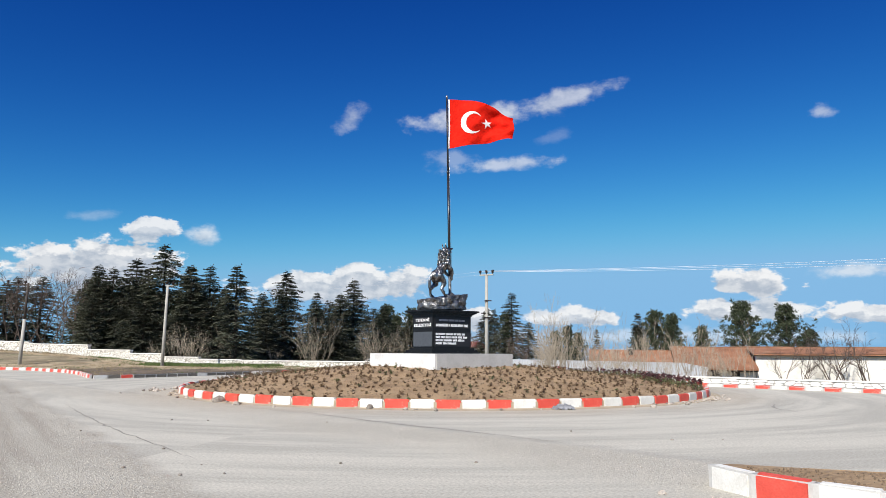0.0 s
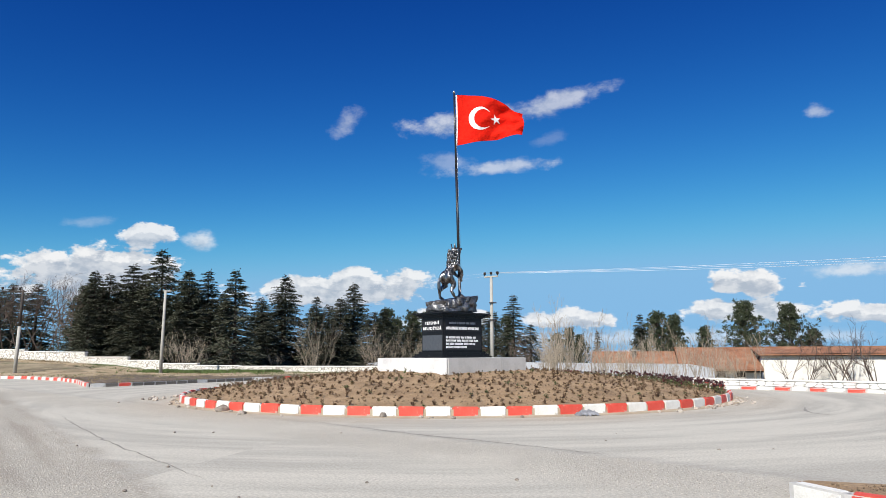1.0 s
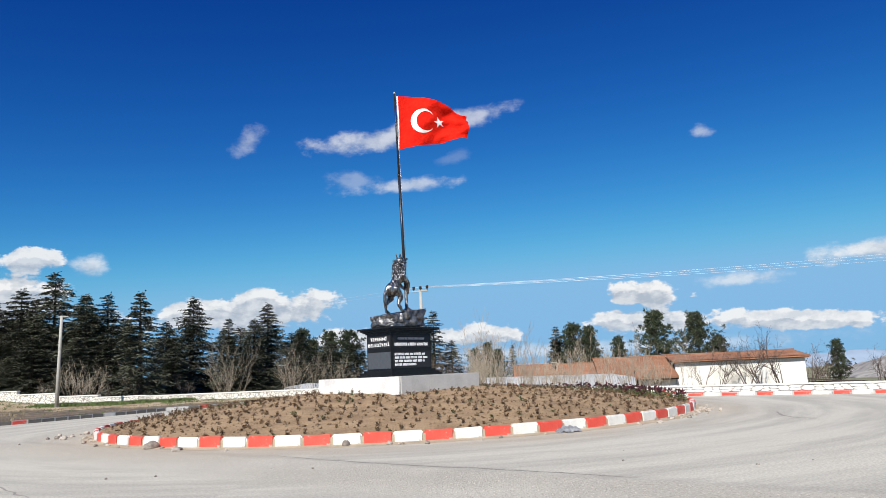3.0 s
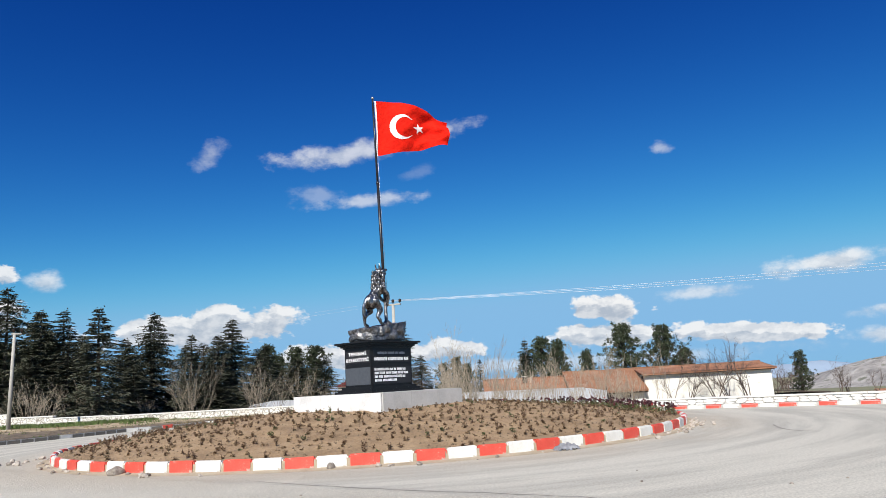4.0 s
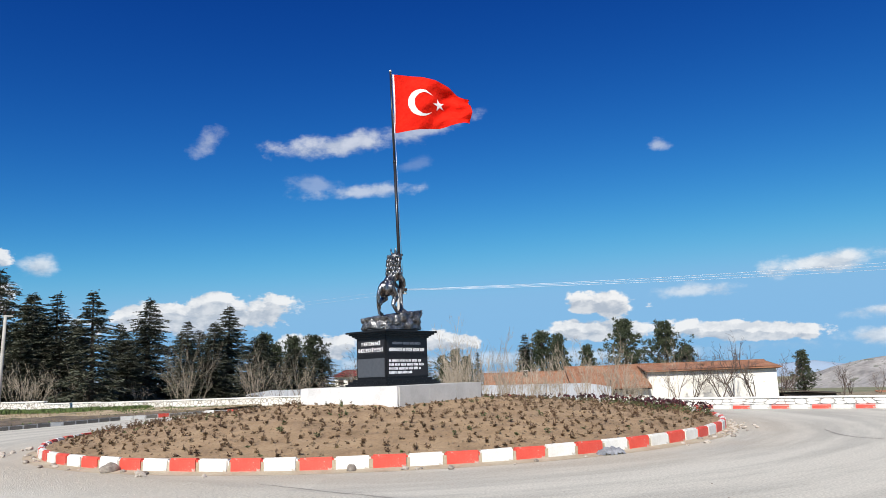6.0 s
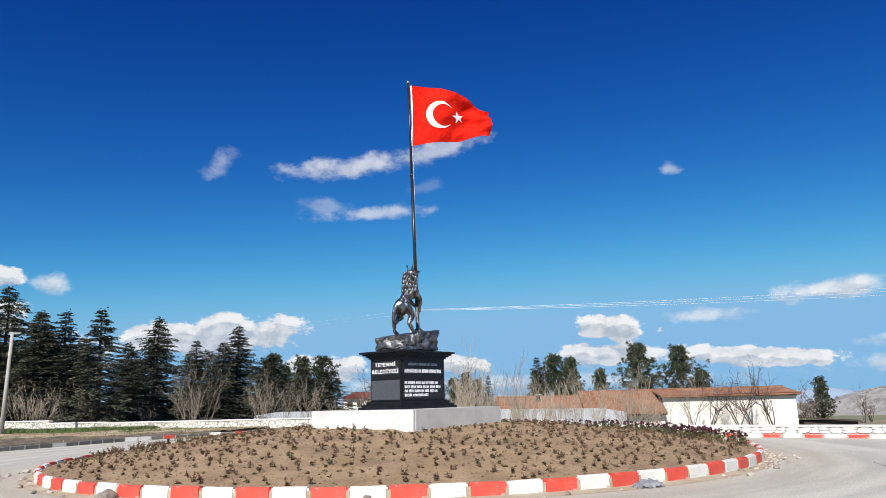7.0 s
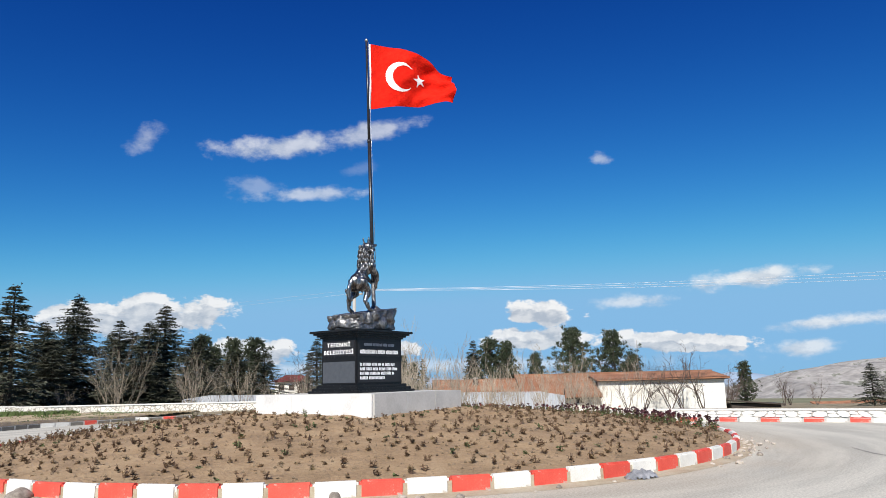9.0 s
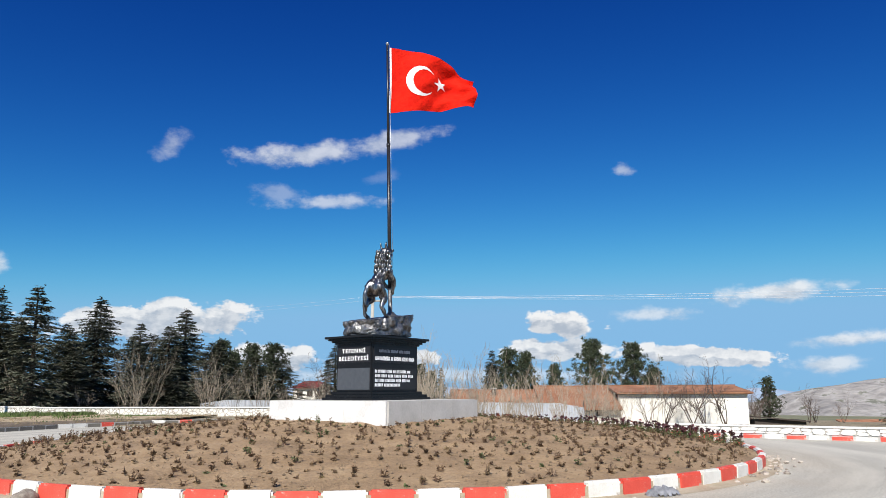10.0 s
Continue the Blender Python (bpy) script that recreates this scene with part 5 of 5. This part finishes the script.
# x, y, height of the top, which form, width
CEDARS = [
    (-84.0, 90, 12.4, 3, 1.2), (-80.0, 84, 11.0, 0, 1.1), (-75.0, 85, 11.8, 3, 1.1), (-71.5, 96, 10.5, 3, 1.3), (-66.0, 98, 10.0, 0, 1.3), (-68.5, 88, 12.4, 2, 1.0), (-57.8, 75, 11.8, 3, 1.15), (-55.0, 74, 11.3, 1, 1.1), (-53.1, 76, 12.7, 0, 1.1), (-50.0, 74, 11.2, 1, 1.0),
    (-47.3, 73, 13.8, 3, 1.0), (-45.8, 76, 11.6, 2, 1.0), (-43.6, 73, 11.3, 0, 1.0), (-42.4, 75, 11.4, 1, 1.1), (-42.8, 79, 9.1, 3, 1.1),
    (-32.5, 63.5, 9.85, 1, 1.05), (-35.6, 75, 7.3, 0, 1.1), (-38.1, 85.9, 11.95, 0, 1.0), (-30.25, 77.7, 8.25, 4, 1.0), (-29.3, 83, 8.5, 3, 1.1),
    (-29.25, 87.3, 10.8, 2, 1.05), (-23.6, 79, 6.5, 3, 1.1), (-49.5, 70.5, 8.0, 0, 1.1), (-53.4, 69, 7.5, 3, 1.1), (-39.0, 70, 7.6, 3, 1.1), (-36.5, 82, 8.6, 3, 1.2),
    (-52.0, 86, 9.6, 3, 1.2), (-47.5, 88, 9.2, 0, 1.2), (-56.5, 82, 9.4, 0, 1.2), (-43.5, 90, 9.4, 3, 1.2), (-38.5, 96, 8.6, 0, 1.3), (-32.5, 98, 8.0, 3, 1.3), (-27.0, 75, 5.0, 3, 1.3), (-33.5, 72, 5.2, 0, 1.3), (-21.5, 88, 5.6, 0, 1.3), (-19.6, 94, 5.6, 3, 1.2),
    (-61.0, 84, 10.4, 0, 1.2), (-64.5, 90, 11.0, 3, 1.2), (-34.5, 92, 8.4, 0, 1.2), (-26.6, 92, 7.6, 3, 1.2), (-46.0, 68, 6.6, 0, 1.2), (-40.5, 66.5, 6.2, 3, 1.2),
]
for x, y, top, form, wide in CEDARS:
    z = ground_z(x, y)
    k = (top - z) / 10.0
    plant(cedars[form], x, y, z, rng.uniform(0, 6.28), k, wide * (10.0 / (top - z)) ** 0.35)

pines = [tree_master("pine_tree", lab, pine_meshes(s, 9.0, r, low), M_PINE, "pines beyond the barns") for s, r, low, lab in (
    (31, 4.1, 0.08, "dark green pine with an uneven domed crown"), (32, 4.5, 0.12, "broad dark pine with tufted branches"), (33, 3.6, 0.06, "young dark pine with a full crown"))]
for x, y, top, form, wide in (
        (23.3, 120, 9.1, 0, 0.95), (29.8, 120, 8.5, 1, 0.9), (10.1, 120, 7.75, 2, 1.0), (12.7, 120, 7.2, 0, 0.85), (17.3, 120, 5.4, 2, 0.9), (7.6, 121, 5.4, 1, 0.7), (33.5, 122, 5.0, 2, 1.0), (51.5, 122, 3.4, 2, 0.95),
        (-28.7, 100, 7.9, 2, 0.9), (-24.7, 100, 7.4, 0, 1.0), (-22.1, 100, 7.4, 2, 1.1), (-26.2, 97, 6.2, 1, 1.0), (-3.74, 118, 5.4, 1, 0.9), (-5.6, 118, 4.6, 2, 0.9), (-1.9, 116, 4.3, 0, 0.9), (-12.3, 108, 7.0, 2, 0.8),
        (-65.5, 83.5, 10.2, 1, 1.1), (-70.5, 91, 11.0, 0, 1.1), (-69.5, 99, 11.4, 2, 1.2), (-66.0, 101, 10.2, 1, 1.1), (-62.0, 99, 9.6, 0, 1.1), (-58.6, 98, 9.4, 2, 1.2), (-74.0, 96, 11.2, 2, 1.2),
        (-76.5, 75, 10.2, 1, 1.0), (-81.5, 77, 11.0, 0, 1.1), (-86.0, 76, 11.6, 2, 1.1), (-90.5, 79, 12.0, 1, 1.1), (-84.0, 71, 9.6, 2, 1.0), (-96.0, 82, 12.4, 0, 1.2)):
    z = ground_z(x, y)
    plant(pines[form], x, y, z, rng.uniform(0, 6.28), (top - z) / 9.0, wide * 1.06)
for x, y, top, form, wide in ((7.6, 120.0, 7.85, 4, 0.9), (-9.82, 96.2, 9.45, 4, 1.0), (-12.6, 99.0, 7.4, 1, 0.9), (-7.3, 94.0, 5.4, 3, 1.1), (0.1, 165.0, 6.6, 4, 0.8), (61.5, 105, 2.9, 0, 1.0), (66.5, 108, 2.3, 2, 1.0), (-15.5, 110, 8.2, 3, 1.0), (-17.8, 118, 6.0, 4, 0.8), (-14.0, 128, 4.6, 4, 0.8)):
    z = ground_z(x, y)
    plant(cedars[form], x, y, z, rng.uniform(0, 6.28), (top - z) / 10.0, wide)

saplings = [bare_master("bare_sapling", "leafless pale sapling with upright whippy stems", bare_mesh(s, h, n, 15, 3, 0.030, 0.0, (8, 28), (2, 3, 3), 0.9), M_TWIG, "saplings behind the roundabout", "sapling") for s, h, n in ((41, 5.2, 4), (42, 4.6, 6), (43, 5.8, 3), (44, 4.0, 7))]
for i in range(54):
    t = (i / 53) ** 1.25
    x = -3.5 + 17.5 * t + rng.uniform(-0.8, 0.8)
    y = rng.uniform(57, 73) - 3 * t
    k = rng.uniform(0.5, 1.05) * (1.1 - 0.34 * t)
    plant(saplings[rng.randrange(4)], x, y, ground_z(x, y), rng.uniform(0, 6.28), k, 0.9)
shrubs = [bare_master("bare_shrub", "leafless grey-brown shrub with many arching stems", bare_mesh(s, h, n, tilt, 2, 0.023, 0.02, (10, 34), (2, 3, 3), 0.8), tone, "bare shrubs by the bank wall", "shrub") for s, h, n, tilt, tone in ((51, 5.0, 13, 40, M_TWIG_GREY), (52, 4.2, 14, 20, M_TWIG), (53, 3.6, 9, 16, M_TWIG))]
for x, y, k, form in ((-25.3, 67, 1.35, 0), (-27.0, 69, 1.1, 1), (-20.6, 70, 1.2, 1), (-19.2, 72, 1.0, 0), (-22.3, 74, 1.1, 2), (-17.3, 74, 1.05, 1), (-37.2, 62.5, 1.2, 2), (-38.3, 63, 1.1, 2), (-36.0, 62.2, 0.95, 2), (-34.4, 63, 0.9, 0), (-33.0, 64, 0.9, 2), (-15.2, 76, 0.9, 2), (-29.5, 66, 0.7, 2), (-12.5, 79, 0.9, 1), (-41.0, 63.0, 0.6, 2)):
    plant(shrubs[form], x, y, ground_z(x, y), rng.uniform(0, 6.28), k * 0.8)
dark_trees = [bare_master("bare_tree", "leafless dark tree with a spreading crown of fine twigs", bare_mesh(s, h, n, 34, 4, 0.075, 0.0, (20, 50), (2, 3, 3)), M_TWIG_DARK, "bare trees", "tree") for s, h, n in ((61, 5.5, 4), (62, 4.8, 5), (63, 7.5, 2))]
for x, y, k, form in ((27.2, 88.5, 1.05, 0), (30.6, 88.0, 1.0, 1), (24.2, 89, 0.85, 1), (22.2, 88.5, 0.8, 0), (28.8, 89.3, 0.95, 1), (33.0, 104, 0.95, 0), (27.5, 104, 1.0, 1), (38.5, 100, 0.85, 1), (41.5, 104, 0.8, 0), (45.5, 112, 0.75, 1), (53.5, 114, 0.8, 0), (56.0, 117, 0.7, 1), (62.0, 120, 0.7, 0),
                      (-70.5, 80, 1.35, 2), (-67.5, 82, 1.3, 2), (-64.0, 80, 1.35, 2), (-61.5, 78, 1.2, 2), (-73.5, 83, 1.3, 2), (-76.5, 82, 1.2, 2), (-69.0, 76, 1.2, 2), (-66.0, 77, 1.25, 2), (-63.0, 75, 1.15, 2), (-72.0, 77, 1.2, 2), (-60.0, 74, 1.0, 2), (-65.0, 84, 1.4, 2), (-78.0, 79, 1.2, 2), (-14.5, 92, 0.9, 1), (-9.0, 90, 0.8, 0), (-6.5, 88, 0.7, 1), (9.5, 105, 0.9, 0), (19.0, 108, 1.0, 1)):
    plant(dark_trees[form], x, y, ground_z(x, y), rng.uniform(0, 6.28), k)


# ---- hills ----
def ridge(name, material, label, xs, y0, y1, profile, low, seed, rough):
    n, k = 160, 36
    vs, fs = [], []
    for j in range(k + 1):
        s = j / k
        for i in range(n + 1):
            x = xs[0] + (xs[1] - xs[0]) * i / n
            top = lerp_table(profile, x)
            h = math.sin(min(1.0, s * 1.25) * math.pi / 2) ** 1.3 if s < 0.8 else 1 - (s - 0.8) * 1.5
            y = y0 + (y1 - y0) * s
            f = noise.fractal(Vector((x * 0.006 + seed, y * 0.006, 0)), 1.0, 2.0, 5) * rough
            gully = -abs(noise.noise(Vector((x * 0.011 + 3, y * 0.003, seed)))) * rough * 1.3 * math.sin(math.pi * min(1, s))
            vs.append((x, y, low + (top - low) * h + (f + gully) * min(1, s * 3) * (0.35 if abs(s - 0.8) < 0.03 else 1)))
    for j in range(k):
        for i in range(n):
            a = j * (n + 1) + i
            fs.append((a, a + 1, a + n + 2, a + n + 1))
    return tagged(raw(name, vs, fs, material, smooth=True), label, "hill", kind="structure")


ridge("backdrop_hill", M_HILL, "bare grey limestone hill beyond the valley", (840, 2600), 1500, 2100, [(840, -62), (900, -42), (957, -12), (1061, 7), (1144, 19), (1227, 30), (1340, 41), (1600, 70), (2000, 120), (2600, 90)], -67, 4.0, 9.0)
# The range gets its haze from the blue of its material.
ridge("backdrop_range", M_FAR, "mountain range on the horizon, its haze painted in blue", (-2600, 2400), 3900, 4150, [(-2600, 60), (-1500, 20), (-500, 30), (400, 8), (1100, -4), (1600, 2), (1790, 4), (1900, 16), (2060, -10), (2400, 20)], -70, 7.0, 9.0)


# ---- small things by the kerb ----
def stone_at(x, y, size, material, label, seed, squash=0.62):
    bm = bmesh.new()
    broken = material is M_RUBBLE
    bmesh.ops.create_icosphere(bm, subdivisions=2 if broken else 3, radius=1.0)
    for v in bm.verts:
        n = 1 + 0.28 * noise.noise(v.co * 1.3 + Vector((seed * 7.3, 0, 0))) + 0.10 * noise.noise(v.co * 3.4 + Vector((0, seed * 3.1, 0)))
        if broken:
            n *= 1 + 0.45 * noise.noise(v.co * 2.2 + Vector((seed, seed * 1.7, 0)))
        v.co = Vector((v.co.x * n * size, v.co.y * n * size * 0.8, v.co.z * n * size * squash))
    ob = part("stone", bm, material, smooth=not broken)
    ob.matrix_basis = pose(x, y, size * squash * 0.55, 0, 0, seed * 57)
    return tagged(ob, label, "stone", "stones along the kerb")


stone_at(-8.33, 19.74, 0.19, M_STONE, "round brown field stone lying against the kerb", 1)
stone_at(-3.19, 18.62, 0.11, M_STONE, "dark angular stone beside the kerb", 2, 0.8)
rng = random.Random(77)
for i in range(46):
    t = radians(rng.uniform(-152, -12))
    r = RING + abs(rng.gauss(0.12, 0.22)) + 0.06
    stone_at(CENTRE.x + r * math.cos(t), CENTRE.y + r * math.sin(t), rng.uniform(0.025, 0.085), rng.choice((M_STONE, M_RUBBLE)), "small loose stone on the road beside the kerb", 10 + i)
for i in range(60):
    t = radians(rng.uniform(-38, -2))
    r = RING + 0.08 + abs(rng.gauss(0.05, 0.26))
    stone_at(CENTRE.x + r * math.cos(t), CENTRE.y + r * math.sin(t), rng.uniform(0.02, 0.062), M_RUBBLE, "pale broken rubble heaped at the kerb", 80 + i)
for i in range(14):
    stone_at(-13.9 + rng.gauss(0, 0.35), 24.6 + rng.gauss(0, 0.9), rng.uniform(0.04, 0.12), rng.choice((M_STONE, M_RUBBLE)), "broken stone at the edge of the roundabout", 130 + i)
for i in range(30):
    stone_at(rng.uniform(-9, 8), rng.uniform(4, 16), rng.uniform(0.012, 0.032), M_STONE, "pebble lying loose on the gravel road", 160 + i)
for i in range(16):
    stone_at(rng.uniform(3.6, 5.2), rng.uniform(7.6, 8.9) - 0.2, rng.uniform(0.015, 0.045), M_RUBBLE, "small stone by the island kerb", 200 + i)


def crumpled_sheet():
    n = 22
    vs, fs = [], []
    for j in range(n + 1):
        for i in range(n + 1):
            u, v = i / n - 0.5, j / n - 0.5
            r = math.hypot(u, v)
            h = 0.17 * max(0, 1 - (r * 2) ** 2) * (0.6 + 0.8 * abs(noise.noise(Vector((u * 6, v * 6, 1))))) + 0.06 * abs(noise.noise(Vector((u * 13, v * 13, 4))))
            vs.append((u * 0.8 * (1 - 0.25 * r), v * 0.34, max(0.008, h * (1 if r < 0.5 else 0.2))))
    for j in range(n):
        for i in range(n):
            if math.hypot((i + 0.5) / n - 0.5, (j + 0.5) / n - 0.5) < 0.49 + 0.05 * math.sin(i * 1.7 + j):
                a = j * (n + 1) + i
                fs.append((a, a + 1, a + n + 2, a + n + 1))
    ob = raw("plastic_sheet", vs, fs, M_CLOTH, smooth=True)
    ob.matrix_basis = pose(1.85, 20.01, 0.0, 0, 0, 22)
    tagged(ob, "crumpled grey plastic sheet dropped beside the kerb", "litter")


crumpled_sheet()


# ---- planting on the mound ----
def inside_plinth(x, y, grow):
    d = Vector((x, y)) - PLINTH
    return abs(d.dot(U)) < 2.08 + grow and abs(d.dot(V)) < 1.98 + grow


def roses():
    rng = random.Random(91)
    v, f, slots = [], [], []
    step = 0.40
    n = int(RING / step) + 1
    for i in range(-n, n + 1):
        for j in range(-n, n + 1):
            x = CENTRE.x + i * step + (0.25 if j % 2 else 0) + rng.gauss(0, 0.10)
            y = CENTRE.y + j * step + rng.gauss(0, 0.10)
            r = (Vector((x, y)) - CENTRE).length
            if r > RING - 0.45 or inside_plinth(x, y, 0.15) or rng.random() < 0.10:
                continue
            z = mound_z(x, y)
            green = rng.random() < (0.45 if inside_plinth(x, y, 0.7) else 0.08)
            big = rng.choice((0.4, 0.55, 0.7, 0.95)) * rng.uniform(0.8, 1.3) * (1.25 if rng.random() < 0.08 else 1.0) * (1.5 if r > RING - 3.2 and x < CENTRE.x and y > CENTRE.y - 3 else 1.0)
            for s in range(rng.choice((3, 4, 4, 5))):
                a = rng.uniform(0, 6.28)
                tilt = rng.uniform(0.1, 0.7)
                d = Vector((math.cos(a) * math.sin(tilt), math.sin(a) * math.sin(tilt), math.cos(tilt)))
                length = rng.uniform(0.08, 0.19) * big
                p = Vector((x, y, z - 0.03))
                k = len(f)
                tube_data([p, p + d * length * 0.6, p + d * length + Vector((0, 0, 0.02))], [0.009, 0.007, 0.004], 3, v, f)
                slots += [0] * (len(f) - k)
                for b in range(rng.choice((5, 6, 7, 8))):
                    t = rng.uniform(0.3, 1.05)
                    q = p + d * length * t
                    ld = Vector((rng.gauss(0, 1), rng.gauss(0, 1), rng.uniform(-0.4, 0.8))).normalized()
                    blade(v, f, q, ld, rng.uniform(0.013, 0.027), rng.uniform(0.035, 0.075), Vector((rng.uniform(-1, 1), rng.uniform(-1, 1), 1)))
                    slots.append(2 if green else 1)
    ob = raw("rose_bushes", v, f, [M_ROSE_STEM, M_ROSE, M_GREENLEAF], slots=slots)
    tagged(ob, "rows of small pruned rose bushes with dull reddish leaves in bare soil", "rose bush", kind="stuff")


def border_flowers():
    """A dense band of dark-headed flowers along the far rim of the mound."""
    rng = random.Random(95)
    v, f, slots = [], [], []
    for i in range(620):
        t = radians(rng.uniform(-14, 118))
        r = RING - rng.uniform(0.5, 2.6) + (0.3 if t < 0.2 else 0)
        x, y = CENTRE.x + r * math.cos(t), CENTRE.y + r * math.sin(t)
        z = mound_z(x, y)
        h = rng.uniform(0.20, 0.36)
        p = Vector((x, y, z - 0.02))
        k = len(f)
        q = p + Vector((rng.gauss(0, 0.04), rng.gauss(0, 0.04), h))
        tube_data([p, q], [0.008, 0.006], 3, v, f)
        slots += [0] * (len(f) - k)
        for b in range(9):
            ld = Vector((rng.gauss(0, 1), rng.gauss(0, 1), rng.uniform(0.1, 0.9))).normalized()
            blade(v, f, p.lerp(q, rng.uniform(0.1, 0.7)), ld, rng.uniform(0.015, 0.03), rng.uniform(0.06, 0.13), Vector((rng.uniform(-1, 1), rng.uniform(-1, 1), 1)))
            slots.append(1)
        petal = 3 if rng.random() < 0.06 else 2
        for b in range(9):
            ld = Vector((rng.gauss(0, 1), rng.gauss(0, 1), rng.gauss(0.2, 0.7))).normalized()
            blade(v, f, q, ld, rng.uniform(0.022, 0.036), rng.uniform(0.05, 0.085), Vector((rng.uniform(-1, 1), rng.uniform(-1, 1), 1)))
            slots.append(petal)
    ob = raw("border_flowers", v, f, [M_ROSE_STEM, M_GREENLEAF, M_PANSY, M_PETAL], slots=slots)
    tagged(ob, "dense band of dark red flowers with green leaves on the mound's rim", "flowers", kind="stuff")


roses()
border_flowers()


def clods():
    rng = random.Random(99)
    v, f = [], []
    for i in range(4200):
        t, r = rng.uniform(0, 6.283), (RING - 0.3) * math.sqrt(rng.random())
        x, y = CENTRE.x + r * math.cos(t), CENTRE.y + r * math.sin(t)
        if inside_plinth(x, y, 0.05):
            continue
        s = rng.uniform(0.012, 0.045)
        c = Vector((x, y, mound_z(x, y) + s * 0.2))
        k = len(v)
        v += [c + Vector(d) * s * rng.uniform(0.6, 1.3) for d in ((1, 0, 0), (-0.5, 0.9, 0), (-0.5, -0.9, 0), (0.1, 0, 0.9), (0, 0.1, -0.6))]
        f += [(k, k + 1, k + 3), (k + 1, k + 2, k + 3), (k + 2, k, k + 3), (k + 1, k, k + 4), (k + 2, k + 1, k + 4), (k, k + 2, k + 4)]
    tagged(raw("soil_clods", v, f, M_CLOD), "loose clods and pebbles scattered over the soil", "clods", kind="stuff")


M_CLOD = mat("soil_clod", [(0.17, 0.12, 0.075), (0.27, 0.20, 0.13)], 1.0, 0.95, bump=0.0, vary=0.35)
clods()


def island_clods():
    rng = random.Random(101)
    v, f = [], []
    for i in range(420):
        x = rng.uniform(4.6, 9.0)
        lo, hi = lerp_table([(4.72, 8.9), (5.9, 7.95), (7.1, 6.95), (9.6, 5.1)], x), lerp_table([(4.5, 9.55), (6.4, 9.3), (10.0, 8.45)], x)
        y = rng.uniform(lo, hi)
        s = rng.uniform(0.006, 0.022)
        c = Vector((x, y, 0.21))
        k = len(v)
        v += [c + Vector(d) * s * rng.uniform(0.6, 1.3) for d in ((1, 0, 0), (-0.5, 0.9, 0), (-0.5, -0.9, 0), (0.1, 0, 0.9), (0, 0.1, -0.6))]
        f += [(k, k + 1, k + 3), (k + 1, k + 2, k + 3), (k + 2, k, k + 3), (k + 1, k, k + 4), (k + 2, k + 1, k + 4), (k, k + 2, k + 4)]
    tagged(raw("soil_clods", v, f, M_CLOD), "loose clods and pebbles on the island soil", "clods", kind="stuff")


island_clods()


def verge():
    """Tufts of straw and green grass over the bank and along the wall's foot."""
    rng = random.Random(123)
    v, f, slots = [], [], []
    for i in range(5200):
        x = rng.uniform(-70, -17)
        y0 = lerp_table([(p[0], p[1]) for p in LEFT_KERB + FAR_KERB if p[0] < -16.4], x) + 0.4
        y = rng.uniform(y0, 59.6) if rng.random() < 0.6 else 59.7 - abs(rng.gauss(0, 1.6))
        z = bank_z(x, y, min(1.0, (y - y0 + 0.4) / (59.9 - y0)))
        green = noise.noise(Vector((x * 0.16, y * 0.16, 6))) + (0.22 if y > 56 else -0.12) > 0.16
        for b in range(5):
            d = Vector((rng.gauss(0, 0.5), rng.gauss(0, 0.5), 1)).normalized()
            blade(v, f, Vector((x + rng.gauss(0, 0.12), y + rng.gauss(0, 0.12), z - 0.02)), d, rng.uniform(0.015, 0.035), rng.uniform(0.06, 0.20), Vector((rng.uniform(-1, 1), rng.uniform(-1, 1), 0.2)))
            slots.append(1 if green else 0)
    for i in range(2600):
        x, y = rng.uniform(-37, -24), 59.5 - abs(rng.gauss(0, 2.2))
        if noise.noise(Vector((x * 0.3, y * 0.3, 2))) < -0.18:
            continue
        z = bank_z(x, y, min(1.0, (y - 40) / 19.0)) + 0.06
        for b in range(6):
            d = Vector((rng.gauss(0, 0.6), rng.gauss(0, 0.6), 1)).normalized()
            blade(v, f, Vector((x + rng.gauss(0, 0.15), y + rng.gauss(0, 0.15), z - 0.04)), d, rng.uniform(0.02, 0.045), rng.uniform(0.14, 0.40), Vector((rng.uniform(-1, 1), rng.uniform(-1, 1), 0.2)))
            slots.append(1)
    tagged(raw("verge_grass", v, f, [M_STRAWBLADE, M_GRASSBLADE], slots=slots), "tufts of dry straw and green grass on the bank", "grass", kind="stuff")


M_STRAWBLADE = mat("straw_blades", [(0.17, 0.13, 0.07), (0.30, 0.24, 0.14)], 0.8, 0.9, bump=0.0, vary=0.35)
M_GRASSBLADE = mat("grass_blades", [(0.05, 0.075, 0.02), (0.10, 0.14, 0.04)], 0.8, 0.9, bump=0.0, vary=0.35)
verge()
